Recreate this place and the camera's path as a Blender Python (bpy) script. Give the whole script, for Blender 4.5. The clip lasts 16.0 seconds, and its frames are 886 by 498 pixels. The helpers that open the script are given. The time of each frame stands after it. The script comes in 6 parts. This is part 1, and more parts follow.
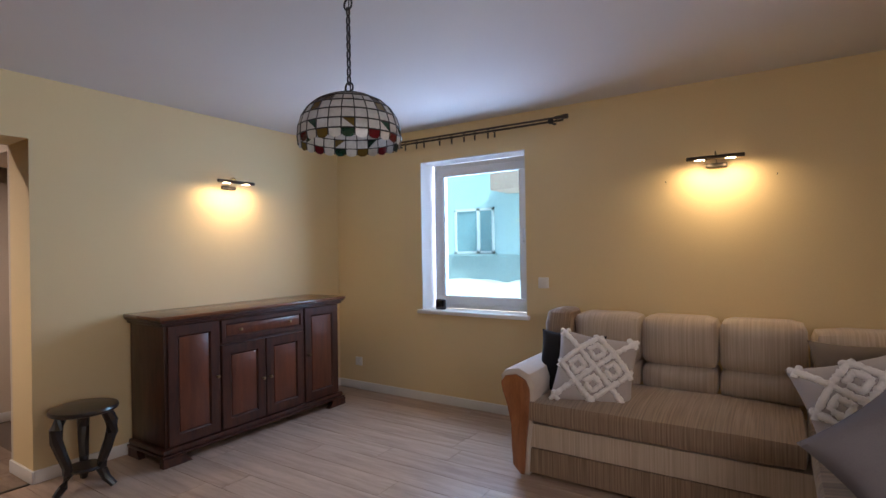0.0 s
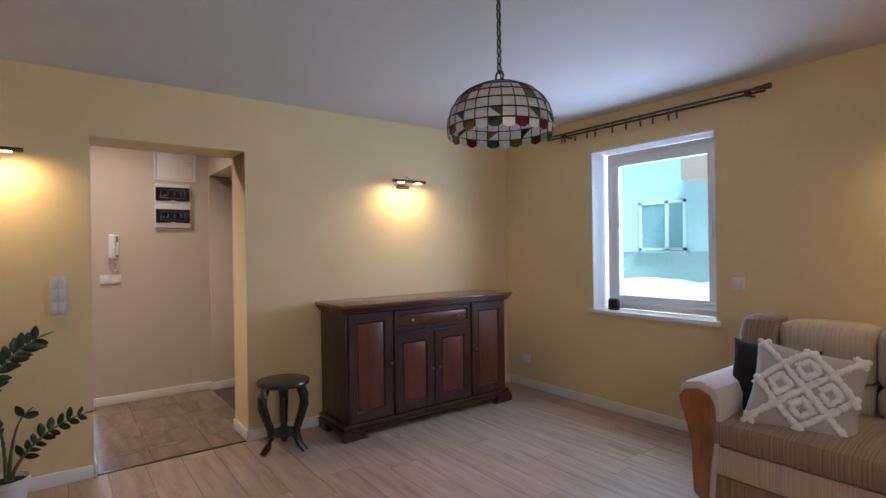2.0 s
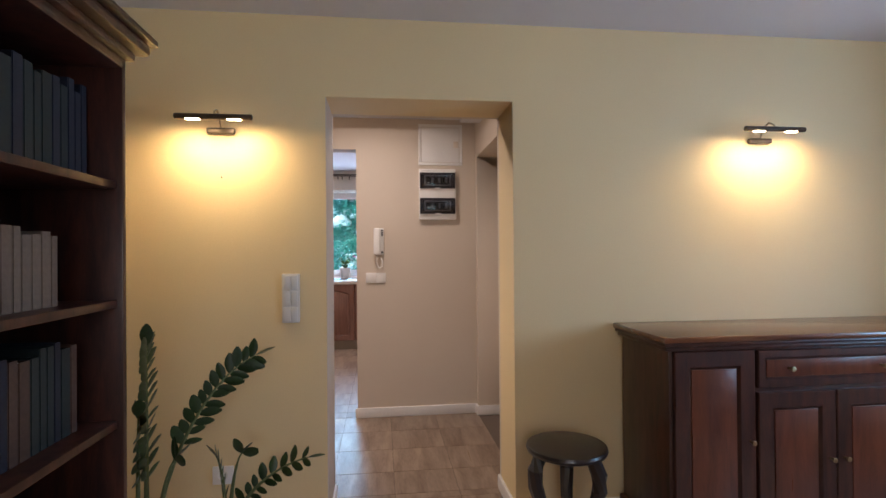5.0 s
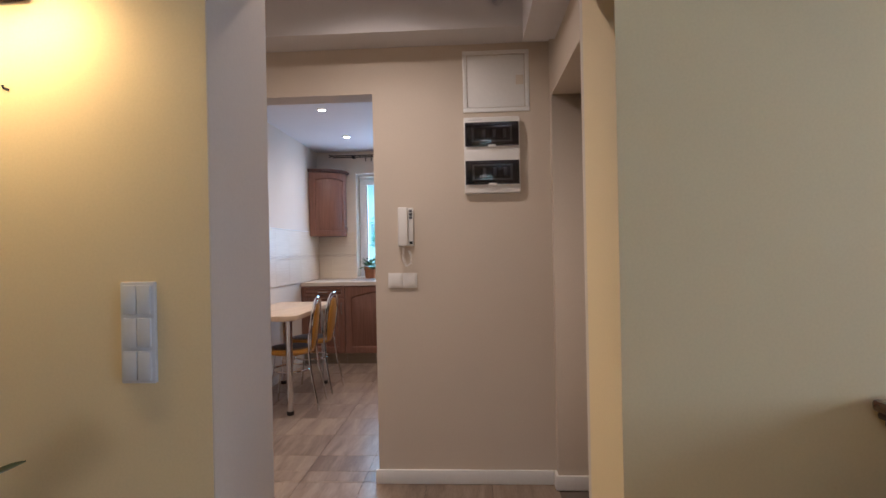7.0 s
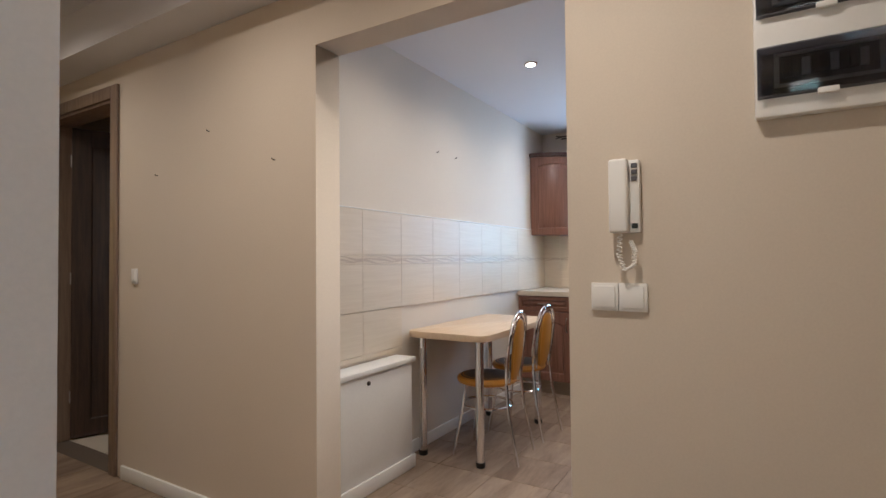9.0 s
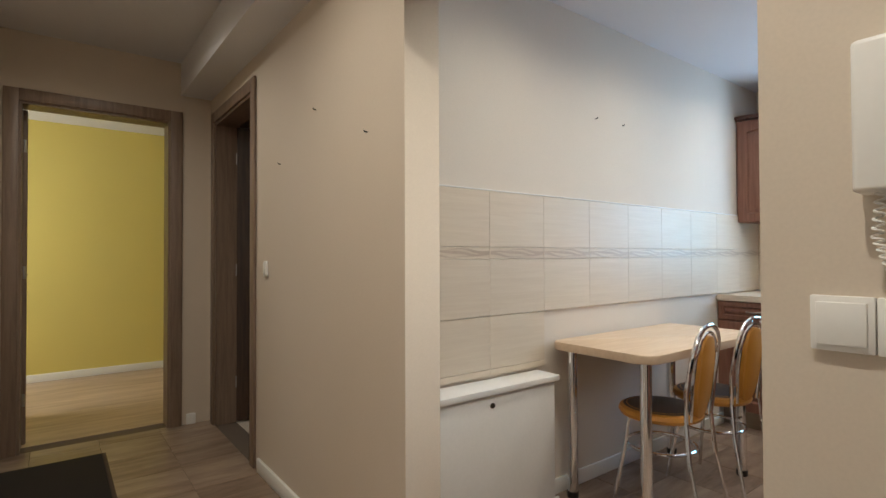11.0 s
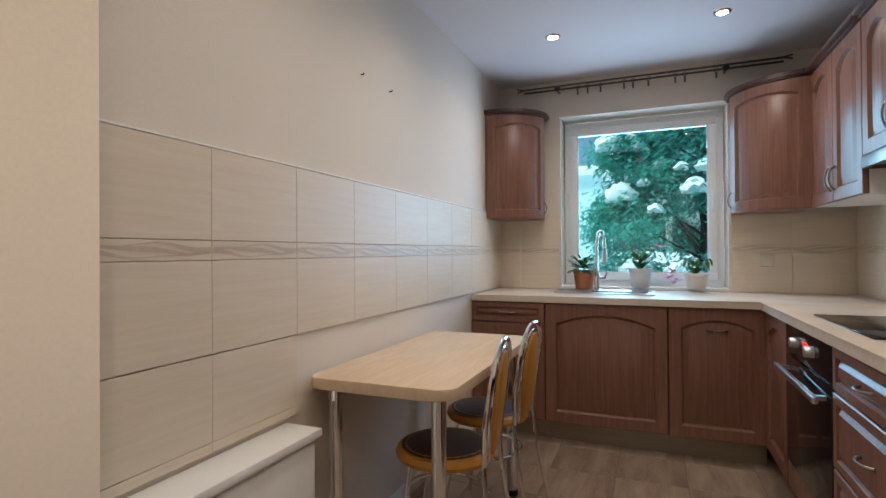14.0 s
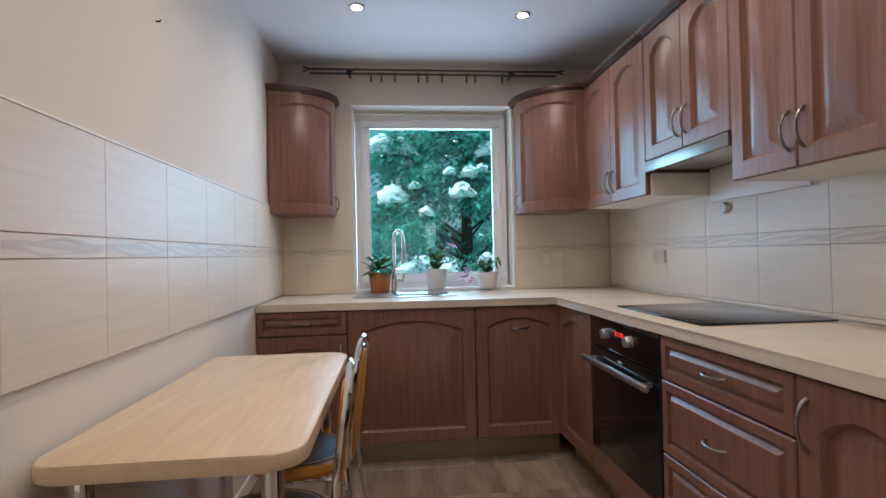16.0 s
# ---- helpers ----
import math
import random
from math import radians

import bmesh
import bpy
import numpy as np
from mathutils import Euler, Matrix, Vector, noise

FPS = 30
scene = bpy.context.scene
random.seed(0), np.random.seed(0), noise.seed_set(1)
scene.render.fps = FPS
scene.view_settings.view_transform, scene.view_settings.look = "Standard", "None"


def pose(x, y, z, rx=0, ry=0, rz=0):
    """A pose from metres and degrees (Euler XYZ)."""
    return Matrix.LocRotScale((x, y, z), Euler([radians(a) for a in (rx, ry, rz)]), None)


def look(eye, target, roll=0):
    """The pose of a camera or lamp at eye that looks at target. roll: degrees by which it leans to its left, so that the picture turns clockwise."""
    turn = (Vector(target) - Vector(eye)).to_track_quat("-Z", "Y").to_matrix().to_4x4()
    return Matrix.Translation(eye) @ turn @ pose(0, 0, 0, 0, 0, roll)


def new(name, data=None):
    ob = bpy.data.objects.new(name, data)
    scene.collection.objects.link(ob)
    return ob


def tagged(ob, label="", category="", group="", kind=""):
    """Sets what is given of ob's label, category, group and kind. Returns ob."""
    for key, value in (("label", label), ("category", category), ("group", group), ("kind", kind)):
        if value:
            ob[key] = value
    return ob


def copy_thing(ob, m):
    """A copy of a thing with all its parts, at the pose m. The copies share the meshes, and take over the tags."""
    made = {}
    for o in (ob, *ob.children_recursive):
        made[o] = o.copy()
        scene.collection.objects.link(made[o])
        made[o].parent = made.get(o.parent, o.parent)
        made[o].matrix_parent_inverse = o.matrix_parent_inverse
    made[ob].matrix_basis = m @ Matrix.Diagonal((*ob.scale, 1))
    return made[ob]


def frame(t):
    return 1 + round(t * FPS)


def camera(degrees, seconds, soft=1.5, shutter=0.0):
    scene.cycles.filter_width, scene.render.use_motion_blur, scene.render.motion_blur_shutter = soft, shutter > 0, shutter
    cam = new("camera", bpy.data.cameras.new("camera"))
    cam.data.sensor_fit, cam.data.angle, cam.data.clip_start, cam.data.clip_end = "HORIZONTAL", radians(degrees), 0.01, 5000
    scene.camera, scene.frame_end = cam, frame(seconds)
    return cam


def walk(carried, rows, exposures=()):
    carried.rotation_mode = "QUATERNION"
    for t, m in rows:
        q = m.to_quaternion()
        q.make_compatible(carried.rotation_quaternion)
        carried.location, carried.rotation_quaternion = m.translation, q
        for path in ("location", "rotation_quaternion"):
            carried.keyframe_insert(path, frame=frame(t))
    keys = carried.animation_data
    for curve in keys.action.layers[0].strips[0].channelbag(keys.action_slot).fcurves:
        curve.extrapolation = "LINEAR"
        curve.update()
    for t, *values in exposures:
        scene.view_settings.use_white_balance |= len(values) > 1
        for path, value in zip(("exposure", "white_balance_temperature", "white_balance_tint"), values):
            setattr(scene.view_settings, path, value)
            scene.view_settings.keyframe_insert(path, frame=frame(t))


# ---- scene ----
cam = camera(81.8, 16.0)
PATH = [
    (0, (-0.483, 0.581, 1.319), (-1.574, 2.257, 1.321), -0.9),
    (0.5, (-0.472, 0.597, 1.306), (-1.723, 2.157, 1.314), -0.9),
    (1, (-0.459, 0.64, 1.301), (-1.856, 2.071, 1.309), -0.9),
    (1.5, (-0.442, 0.674, 1.309), (-1.955, 1.982, 1.313), -0.8),
    (2, (-0.461, 0.724, 1.309), (-2.06, 1.926, 1.308), -0.8),
    (2.5, (-0.56, 0.772, 1.302), (-2.259, 1.826, 1.302), -0.7),
    (3, (-0.703, 0.838, 1.299), (-2.506, 1.703, 1.3), -0.7),
    (3.5, (-0.916, 0.926, 1.284), (-2.796, 1.606, 1.286), -0.7),
    (4, (-1.199, 0.991, 1.278), (-3.135, 1.492, 1.279), -0.7),
    (4.5, (-1.436, 1.051, 1.282), (-3.405, 1.399, 1.29), -0.6),
    (7, (-3.01, 1.447, 1.244), (-5.007, 1.338, 1.246), -1.1),
    (7.5, (-3.32, 1.492, 1.24), (-5.302, 1.224, 1.251), -1.5),
    (8, (-3.658, 1.556, 1.209), (-5.598, 1.072, 1.249), -1.1),
    (8.5, (-3.95, 1.523, 1.231), (-5.797, 0.755, 1.244), -1.3),
    (9, (-4.216, 1.414, 1.192), (-5.924, 0.373, 1.236), -0.5),
    (9.5, (-4.451, 1.346, 1.203), (-5.946, 0.018, 1.236), -0.5),
    (10, (-4.637, 1.351, 1.186), (-5.847, -0.242, 1.22), -0.3),
    (12.5, (-4.993, 0.999, 1.18), (-6.206, -0.591, 1.204), 0.0),
    (13, (-5.116, 0.891, 1.194), (-6.599, -0.451, 1.223), -0.2),
    (13.5, (-5.256, 0.801, 1.194), (-6.954, -0.256, 1.219), -0.3),
    (14, (-5.331, 0.69, 1.187), (-7.181, -0.07, 1.2), -0.4),
    (14.5, (-5.43, 0.608, 1.143), (-7.371, 0.127, 1.175), -0.7),
    (15, (-5.495, 0.512, 1.14), (-7.483, 0.298, 1.174), -0.9),
    (15.5, (-5.606, 0.415, 1.148), (-7.605, 0.413, 1.177), -1.05),
    (16, (-5.703, 0.314, 1.162), (-7.693, 0.509, 1.183), -1.2),
]
EXPOSURES = [(0, 0.05, 6500, 27), (2, 0.05, 6500, 25), (3.5, 0.17, 6500, 25), (4.5, 0.25, 6450, 25), (7, -0.02, 6200, 23), (8, 0.06, 6150, 20), (9, 0.2, 6100, 13), (12.5, 0.25, 6150, 6), (13.5, -0.13, 6350, 9), (14.5, -0.17, 6450, 15), (16, -0.14, 6400, 16)]
walk(cam, [(t, look(eye, target, roll)) for t, eye, target, roll in PATH], EXPOSURES)

# ---- world and large lights ----
world = bpy.data.worlds.new("world")
scene.world = world
world.use_nodes = True
wn = world.node_tree
sky = wn.nodes.new("ShaderNodeTexSky")
sky.sky_type, sky.sun_disc = "NISHITA", False
sky.sun_elevation, sky.sun_rotation = radians(55), radians(129)
sky.dust_density, sky.ozone_density = 3.0, 3.0
wn.links.new(sky.outputs[0], wn.nodes["Background"].inputs[0])
wn.nodes["Background"].inputs[1].default_value = 0.15
sun_data = bpy.data.lights.new("sun", "SUN")
sun_data.energy, sun_data.angle, sun_data.color = 5.0, radians(12), (1.0, 0.97, 0.92)
sun = new("sun", sun_data)
sun.matrix_world = look((15, -12, 28), (0, 0, 0))


def area_lamp(name, eye, target, sx, sy, watts, color, spread=180):
    d = bpy.data.lights.new(name, "AREA")
    d.shape, d.size, d.size_y, d.energy, d.color, d.spread = "RECTANGLE", sx, sy, watts, color, radians(spread)
    ob = new(name, d)
    ob.matrix_world = look(eye, target)
    return ob


def spot_lamp(name, eye, target, watts, color, angle=110, blend=0.6, radius=0.03):
    d = bpy.data.lights.new(name, "SPOT")
    d.energy, d.color, d.spot_size, d.spot_blend, d.shadow_soft_size = watts, color, radians(angle), blend, radius
    ob = new(name, d)
    ob.matrix_world = look(eye, target)
    return ob


XE_ = 0.75
DAY = (0.50, 0.70, 1.0)
WARM = (1.0, 0.77, 0.40)
area_lamp("window_light_living", (-2.6, 4.56, 1.45), (-2.6, 0, 1.2), 0.95, 1.25, 52, DAY)
area_lamp("window_light_kitchen", (-9.52, 0.58, 1.55), (-5, 0.58, 1.2), 1.0, 1.1, 36, DAY)
area_lamp("window_light_bedroom", (-3.1, -3.95, 1.45), (-6, -3.95, 1.2), 1.2, 1.2, 26, (1.0, 0.97, 0.9))
# unseen east source inferred from the lit sofa, aimed at sofa and floor
area_lamp("window_light_east", (XE_ + 0.1, 1.2, 1.45), (-3.4, 2.6, -0.6), 1.35, 1.25, 19, (1.0, 0.92, 0.86))

# ---- materials ----


def nodes_of(name):
    m = bpy.data.materials.new(name)
    m.use_nodes = True
    nt = m.node_tree
    return m, nt, nt.nodes["Principled BSDF"]


def mat(name, color, rough=0.5, metal=0.0, scale=6.0, vary=0.08, fine=90.0, bump=0.03, stretch=(1, 1, 1), rand=0.0, coat=0.0, sheen=0.0, dist=0.002):
    """Paint, metal, cloth or plastic with large stains, fine grain and relief."""
    m, nt, p = nodes_of(name)
    N, L = nt.nodes.new, nt.links.new
    tc, mp = N("ShaderNodeTexCoord"), N("ShaderNodeMapping")
    mp.inputs["Scale"].default_value = stretch
    L(tc.outputs["Object"], mp.inputs[0])
    n1, n2 = N("ShaderNodeTexNoise"), N("ShaderNodeTexNoise")
    n1.inputs["Scale"].default_value, n1.inputs["Detail"].default_value = scale, 4
    n2.inputs["Scale"].default_value, n2.inputs["Detail"].default_value = fine, 3
    L(mp.outputs[0], n1.inputs[0]), L(mp.outputs[0], n2.inputs[0])
    add = N("ShaderNodeMath")
    add.operation = "ADD"
    L(n1.outputs[0], add.inputs[0]), L(n2.outputs[0], add.inputs[1])
    last = add
    if rand:
        oi, mul, ad2 = N("ShaderNodeObjectInfo"), N("ShaderNodeMath"), N("ShaderNodeMath")
        mul.operation, ad2.operation = "MULTIPLY_ADD", "ADD"
        mul.inputs[1].default_value, mul.inputs[2].default_value = rand, -rand / 2
        L(oi.outputs["Random"], mul.inputs[0]), L(add.outputs[0], ad2.inputs[0]), L(mul.outputs[0], ad2.inputs[1])
        last = ad2
    mr = N("ShaderNodeMapRange")
    mr.inputs[1].default_value, mr.inputs[2].default_value = 0.6, 1.4
    mr.inputs[3].default_value, mr.inputs[4].default_value = 1 - vary, 1 + vary
    L(last.outputs[0], mr.inputs[0])
    mx = N("ShaderNodeVectorMath")
    mx.operation = "MULTIPLY"
    mx.inputs[0].default_value = color
    L(mr.outputs[0], mx.inputs[1])
    L(mx.outputs[0], p.inputs["Base Color"])
    p.inputs["Metallic"].default_value = metal
    rr = N("ShaderNodeMapRange")
    rr.inputs[3].default_value, rr.inputs[4].default_value = max(rough - 0.06, 0.02), min(rough + 0.08, 1)
    L(n1.outputs[0], rr.inputs[0]), L(rr.outputs[0], p.inputs["Roughness"])
    if bump:
        b = N("ShaderNodeBump")
        b.inputs["Strength"].default_value, b.inputs["Distance"].default_value = bump, dist
        L(n2.outputs[0], b.inputs["Height"]), L(b.outputs[0], p.inputs["Normal"])
    p.inputs["Coat Weight"].default_value = coat
    p.inputs["Coat Roughness"].default_value = 0.15
    p.inputs["Sheen Weight"].default_value = sheen
    return m


def wood(name, dark, light, grain=(1, 1, 1), rough=0.4, scale=8.0, rand=0.0, coat=0.0, bump=0.05, spread=(0.3, 0.7)):
    """Wood whose grain runs along the axis with the small factor."""
    m, nt, p = nodes_of(name)
    N, L = nt.nodes.new, nt.links.new
    tc, mp = N("ShaderNodeTexCoord"), N("ShaderNodeMapping")
    mp.inputs["Scale"].default_value = grain
    src = tc.outputs["Object"]
    oi = N("ShaderNodeObjectInfo")
    if rand:
        off = N("ShaderNodeVectorMath")
        off.operation = "MULTIPLY_ADD"
        off.inputs[1].default_value = (31, 17, 23)
        L(oi.outputs["Random"], off.inputs[0]), L(src, off.inputs[2])
        src = off.outputs[0]
    L(src, mp.inputs[0])
    n1, n2 = N("ShaderNodeTexNoise"), N("ShaderNodeTexNoise")
    n1.inputs["Scale"].default_value, n1.inputs["Detail"].default_value, n1.inputs["Distortion"].default_value = scale, 6, 0.6
    n2.inputs["Scale"].default_value, n2.inputs["Detail"].default_value = scale * 9, 3
    L(mp.outputs[0], n1.inputs[0]), L(mp.outputs[0], n2.inputs[0])
    a = N("ShaderNodeMath")
    a.operation = "MULTIPLY_ADD"
    a.inputs[1].default_value = 0.35
    L(n2.outputs[0], a.inputs[0]), L(n1.outputs[0], a.inputs[2])
    b2 = N("ShaderNodeMath")
    b2.operation = "MULTIPLY_ADD"
    b2.inputs[1].default_value, b2.inputs[2].default_value = rand, -0.17 - rand / 2
    L(oi.outputs["Random"], b2.inputs[0])
    c = N("ShaderNodeMath")
    L(a.outputs[0], c.inputs[0]), L(b2.outputs[0], c.inputs[1])
    cr = N("ShaderNodeValToRGB")
    cr.color_ramp.elements[0].position, cr.color_ramp.elements[1].position = spread
    cr.color_ramp.elements[0].color, cr.color_ramp.elements[1].color = (*dark, 1), (*light, 1)
    L(c.outputs[0], cr.inputs[0]), L(cr.outputs[0], p.inputs["Base Color"])
    rr = N("ShaderNodeMapRange")
    rr.inputs[3].default_value, rr.inputs[4].default_value = rough + 0.08, max(rough - 0.06, 0.03)
    L(n1.outputs[0], rr.inputs[0]), L(rr.outputs[0], p.inputs["Roughness"])
    bp = N("ShaderNodeBump")
    bp.inputs["Strength"].default_value, bp.inputs["Distance"].default_value = bump, 0.002
    L(n2.outputs[0], bp.inputs["Height"]), L(bp.outputs[0], p.inputs["Normal"])
    p.inputs["Coat Weight"].default_value, p.inputs["Coat Roughness"].default_value = coat, 0.12
    return m


def glow(name, color, strength):
    m, nt, p = nodes_of(name)
    p.inputs["Emission Color"].default_value, p.inputs["Emission Strength"].default_value = (*color, 1), strength
    p.inputs["Base Color"].default_value = (*color, 1)
    return m


def glass(name, color=(1, 1, 1), rough=0.0, alpha_mix=0.9):
    """Thin pane: mostly clear, a little mirror."""
    m, nt, p = nodes_of(name)
    N, L = nt.nodes.new, nt.links.new
    tr, gl, mx, fr = N("ShaderNodeBsdfTransparent"), N("ShaderNodeBsdfGlossy"), N("ShaderNodeMixShader"), N("ShaderNodeFresnel")
    tr.inputs[0].default_value = (*color, 1)
    gl.inputs["Roughness"].default_value = rough
    L(fr.outputs[0], mx.inputs[0]), L(tr.outputs[0], mx.inputs[1]), L(gl.outputs[0], mx.inputs[2])
    L(mx.outputs[0], nt.nodes["Material Output"].inputs[0])
    return m


M_YELLOW = mat("yellow_wall_paint", (0.76, 0.60, 0.335), 0.75, scale=1.5, vary=0.04, fine=160, bump=0.08)
M_BEIGE = mat("beige_wall_paint", (0.62, 0.535, 0.435), 0.75, scale=1.5, vary=0.04, fine=160, bump=0.08)
M_CREAM = mat("cream_wall_paint", (0.70, 0.63, 0.535), 0.7, scale=1.5, vary=0.04, fine=160, bump=0.08)
M_BED = mat("lemon_wall_paint", (0.68, 0.56, 0.16), 0.75, scale=1.5, vary=0.04, fine=160, bump=0.08)
M_CEIL = mat("ceiling_paint", (0.66, 0.645, 0.65), 0.8, scale=1.2, vary=0.03, fine=140, bump=0.06)
M_WHITE = mat("white_lacquer", (0.80, 0.79, 0.76), 0.4, vary=0.03)
M_PLASTIC = mat("white_plastic", (0.78, 0.76, 0.72), 0.35, vary=0.02, bump=0.01)
M_PVC = mat("window_pvc", (0.82, 0.83, 0.84), 0.3, vary=0.02, bump=0.01)
M_LAMINATE = wood("oak_laminate", (0.34, 0.235, 0.165), (0.59, 0.45, 0.345), (0.5, 5, 5), 0.33, 4.0, rand=0.16, spread=(0.25, 0.8))
M_JOINT = mat("dark_joint", (0.20, 0.145, 0.11), 0.8)
M_TILE = wood("brown_floor_tile", (0.17, 0.115, 0.082), (0.37, 0.28, 0.205), (0.8, 4.5, 1), 0.3, 3.0, rand=0.18, bump=0.06, spread=(0.28, 0.75))
M_GROUT = mat("tile_grout", (0.15, 0.115, 0.09), 0.9)
M_WALLTILE = wood("cream_wall_tile", (0.65, 0.555, 0.43), (0.73, 0.64, 0.51), (1, 1, 22), 0.42, 3.5, rand=0.04, bump=0.10, spread=(0.2, 0.8))
M_WAVE = mat("wave_ornament", (0.56, 0.46, 0.355), 0.35, vary=0.1)
M_TGROUT = mat("wall_grout", (0.56, 0.47, 0.37), 0.9)
M_SIDE = wood("dark_walnut", (0.022, 0.008, 0.006), (0.075, 0.024, 0.014), (4, 4, 0.6), 0.34, 6, coat=0.15)
M_SIDEP = wood("reddish_walnut_veneer", (0.075, 0.020, 0.010), (0.15, 0.043, 0.020), (5, 5, 0.7), 0.3, 5, coat=0.35)
M_SIDET = wood("walnut_top", (0.09, 0.03, 0.015), (0.17, 0.065, 0.03), (5, 0.6, 5), 0.22, 5, coat=0.5)
M_BLACKWOOD = mat("black_stained_wood", (0.012, 0.008, 0.007), 0.3, scale=12, vary=0.4, coat=0.3)
M_KIT = wood("kitchen_brown_foil", (0.17, 0.075, 0.048), (0.25, 0.118, 0.08), (12, 12, 0.5), 0.37, 6, bump=0.03)
M_KITD = wood("kitchen_cornice_foil", (0.06, 0.025, 0.016), (0.10, 0.045, 0.03), (1, 1, 12), 0.35, 6)
M_WORKTOP = wood("beige_worktop", (0.60, 0.49, 0.37), (0.76, 0.67, 0.56), (1.4, 0.7, 1), 0.3, 2.5, spread=(0.2, 0.75))
M_BEECH = wood("beech_tabletop", (0.61, 0.455, 0.305), (0.69, 0.535, 0.375), (0.6, 6, 6), 0.36, 7)
M_CHROME = mat("chrome", (0.85, 0.85, 0.86), 0.1, 1.0, vary=0.02, bump=0)
M_STEEL = mat("brushed_steel", (0.58, 0.58, 0.58), 0.3, 1.0, stretch=(1, 30, 1), vary=0.08)
M_HANDLE = mat("dark_steel_handle", (0.30, 0.275, 0.25), 0.32, 1.0, vary=0.08)
M_BRONZE = mat("dark_bronze", (0.10, 0.085, 0.07), 0.35, 1.0, vary=0.15)
M_BRASS = mat("aged_brass", (0.42, 0.33, 0.2), 0.3, 1.0, vary=0.1)
M_BLACK = mat("black_metal", (0.012, 0.011, 0.011), 0.4, vary=0.2)
M_BLACKGLASS = mat("black_glass", (0.006, 0.006, 0.007), 0.05, vary=0.02, bump=0)
M_ORANGE = mat("ochre_leatherette", (0.52, 0.235, 0.035), 0.42, scale=10, vary=0.1, fine=220, bump=0.15)
M_DARKPVC = mat("dark_brown_leatherette", (0.035, 0.022, 0.016), 0.45, fine=220, bump=0.1)
M_CASING = wood("grey_brown_door_foil", (0.19, 0.13, 0.095), (0.27, 0.195, 0.145), (8, 8, 0.5), 0.4, 6)
M_DOORDARK = wood("dark_brown_door_foil", (0.035, 0.02, 0.014), (0.075, 0.045, 0.03), (8, 8, 0.5), 0.4, 6)
# cyan tint puts the cool cast of the outdoor light into the glass
M_GLASS = glass("window_glass", (0.76, 1.0, 1.0))
M_BCGLASS = glass("cabinet_glass", (0.55, 0.5, 0.45), 0.02)
M_SMOKE = glass("smoked_plastic", (0.6, 0.6, 0.64), 0.05)
M_LAMPGLOW = glow("warm_lamp_glow", (1.0, 0.78, 0.45), 25)
M_SPOTGLOW = glow("spot_glow", (1.0, 0.95, 0.85), 30)
M_REDLED = glow("red_display", (1.0, 0.05, 0.03), 1.5)
M_TERRA = mat("terracotta", (0.45, 0.17, 0.07), 0.7, vary=0.12)
M_POTW = mat("white_ceramic_pot", (0.72, 0.70, 0.66), 0.35, vary=0.04)
M_POTG = mat("grey_ceramic_pot", (0.55, 0.55, 0.55), 0.4, vary=0.05)
M_POTR = mat("brown_plastic_pot", (0.22, 0.06, 0.035), 0.45, vary=0.1)
M_SOIL = mat("potting_soil", (0.03, 0.02, 0.014), 0.95, fine=60, bump=0.6, vary=0.4)
M_LEAF = mat("dark_green_leaf", (0.018, 0.046, 0.013), 0.35, scale=20, vary=0.35, rand=0.3)
M_LEAF2 = mat("fresh_green_leaf", (0.05, 0.16, 0.035), 0.4, scale=20, vary=0.35, rand=0.3)
M_STEM = mat("plant_stem", (0.10, 0.13, 0.05), 0.5, vary=0.2)
M_PINK = mat("pink_petal", (0.70, 0.06, 0.30), 0.5, vary=0.15)
M_LILAC = mat("lilac_petal", (0.62, 0.28, 0.60), 0.5, vary=0.15)
M_SNOW = mat("snow", (0.86, 0.88, 0.90), 0.8, scale=3, vary=0.04, fine=40, bump=0.2)
M_NEEDLE = mat("evergreen_leaf", (0.06, 0.34, 0.29), 0.45, scale=5, vary=0.45)
nt_ = M_NEEDLE.node_tree
tl_, mx_ = nt_.nodes.new("ShaderNodeBsdfTranslucent"), nt_.nodes.new("ShaderNodeMixShader")
tl_.inputs[0].default_value, mx_.inputs[0].default_value = (0.10, 0.50, 0.42, 1), 0.5
nt_.links.new(nt_.nodes["Principled BSDF"].outputs[0], mx_.inputs[1]), nt_.links.new(tl_.outputs[0], mx_.inputs[2])
nt_.links.new(mx_.outputs[0], nt_.nodes["Material Output"].inputs[0])
M_BARK = mat("bark", (0.07, 0.045, 0.03), 0.9, fine=30, bump=0.6, vary=0.3)
M_FACADE = mat("pale_facade_render", (0.50, 0.69, 0.73), 0.85, scale=0.6, vary=0.06, fine=80, bump=0.2)
M_FACADE2 = mat("grey_plinth_render", (0.36, 0.47, 0.49), 0.85, scale=0.6, vary=0.08, fine=80, bump=0.2)
M_SALMON = mat("salmon_balcony", (0.62, 0.42, 0.36), 0.8, vary=0.06)

# ---- mesh helpers ----


def box(bm, x0, x1, y0, y1, z0, z1, bevel=0.0, seg=2):
    r = bmesh.ops.create_cube(bm, size=1, matrix=Matrix.Translation(((x0 + x1) / 2, (y0 + y1) / 2, (z0 + z1) / 2)) @ Matrix.Diagonal((abs(x1 - x0), abs(y1 - y0), abs(z1 - z0), 1)))
    if bevel:
        es = list({e for v in r["verts"] for e in v.link_edges})
        bmesh.ops.bevel(bm, geom=es, offset=bevel, segments=seg, profile=0.5, affect="EDGES")


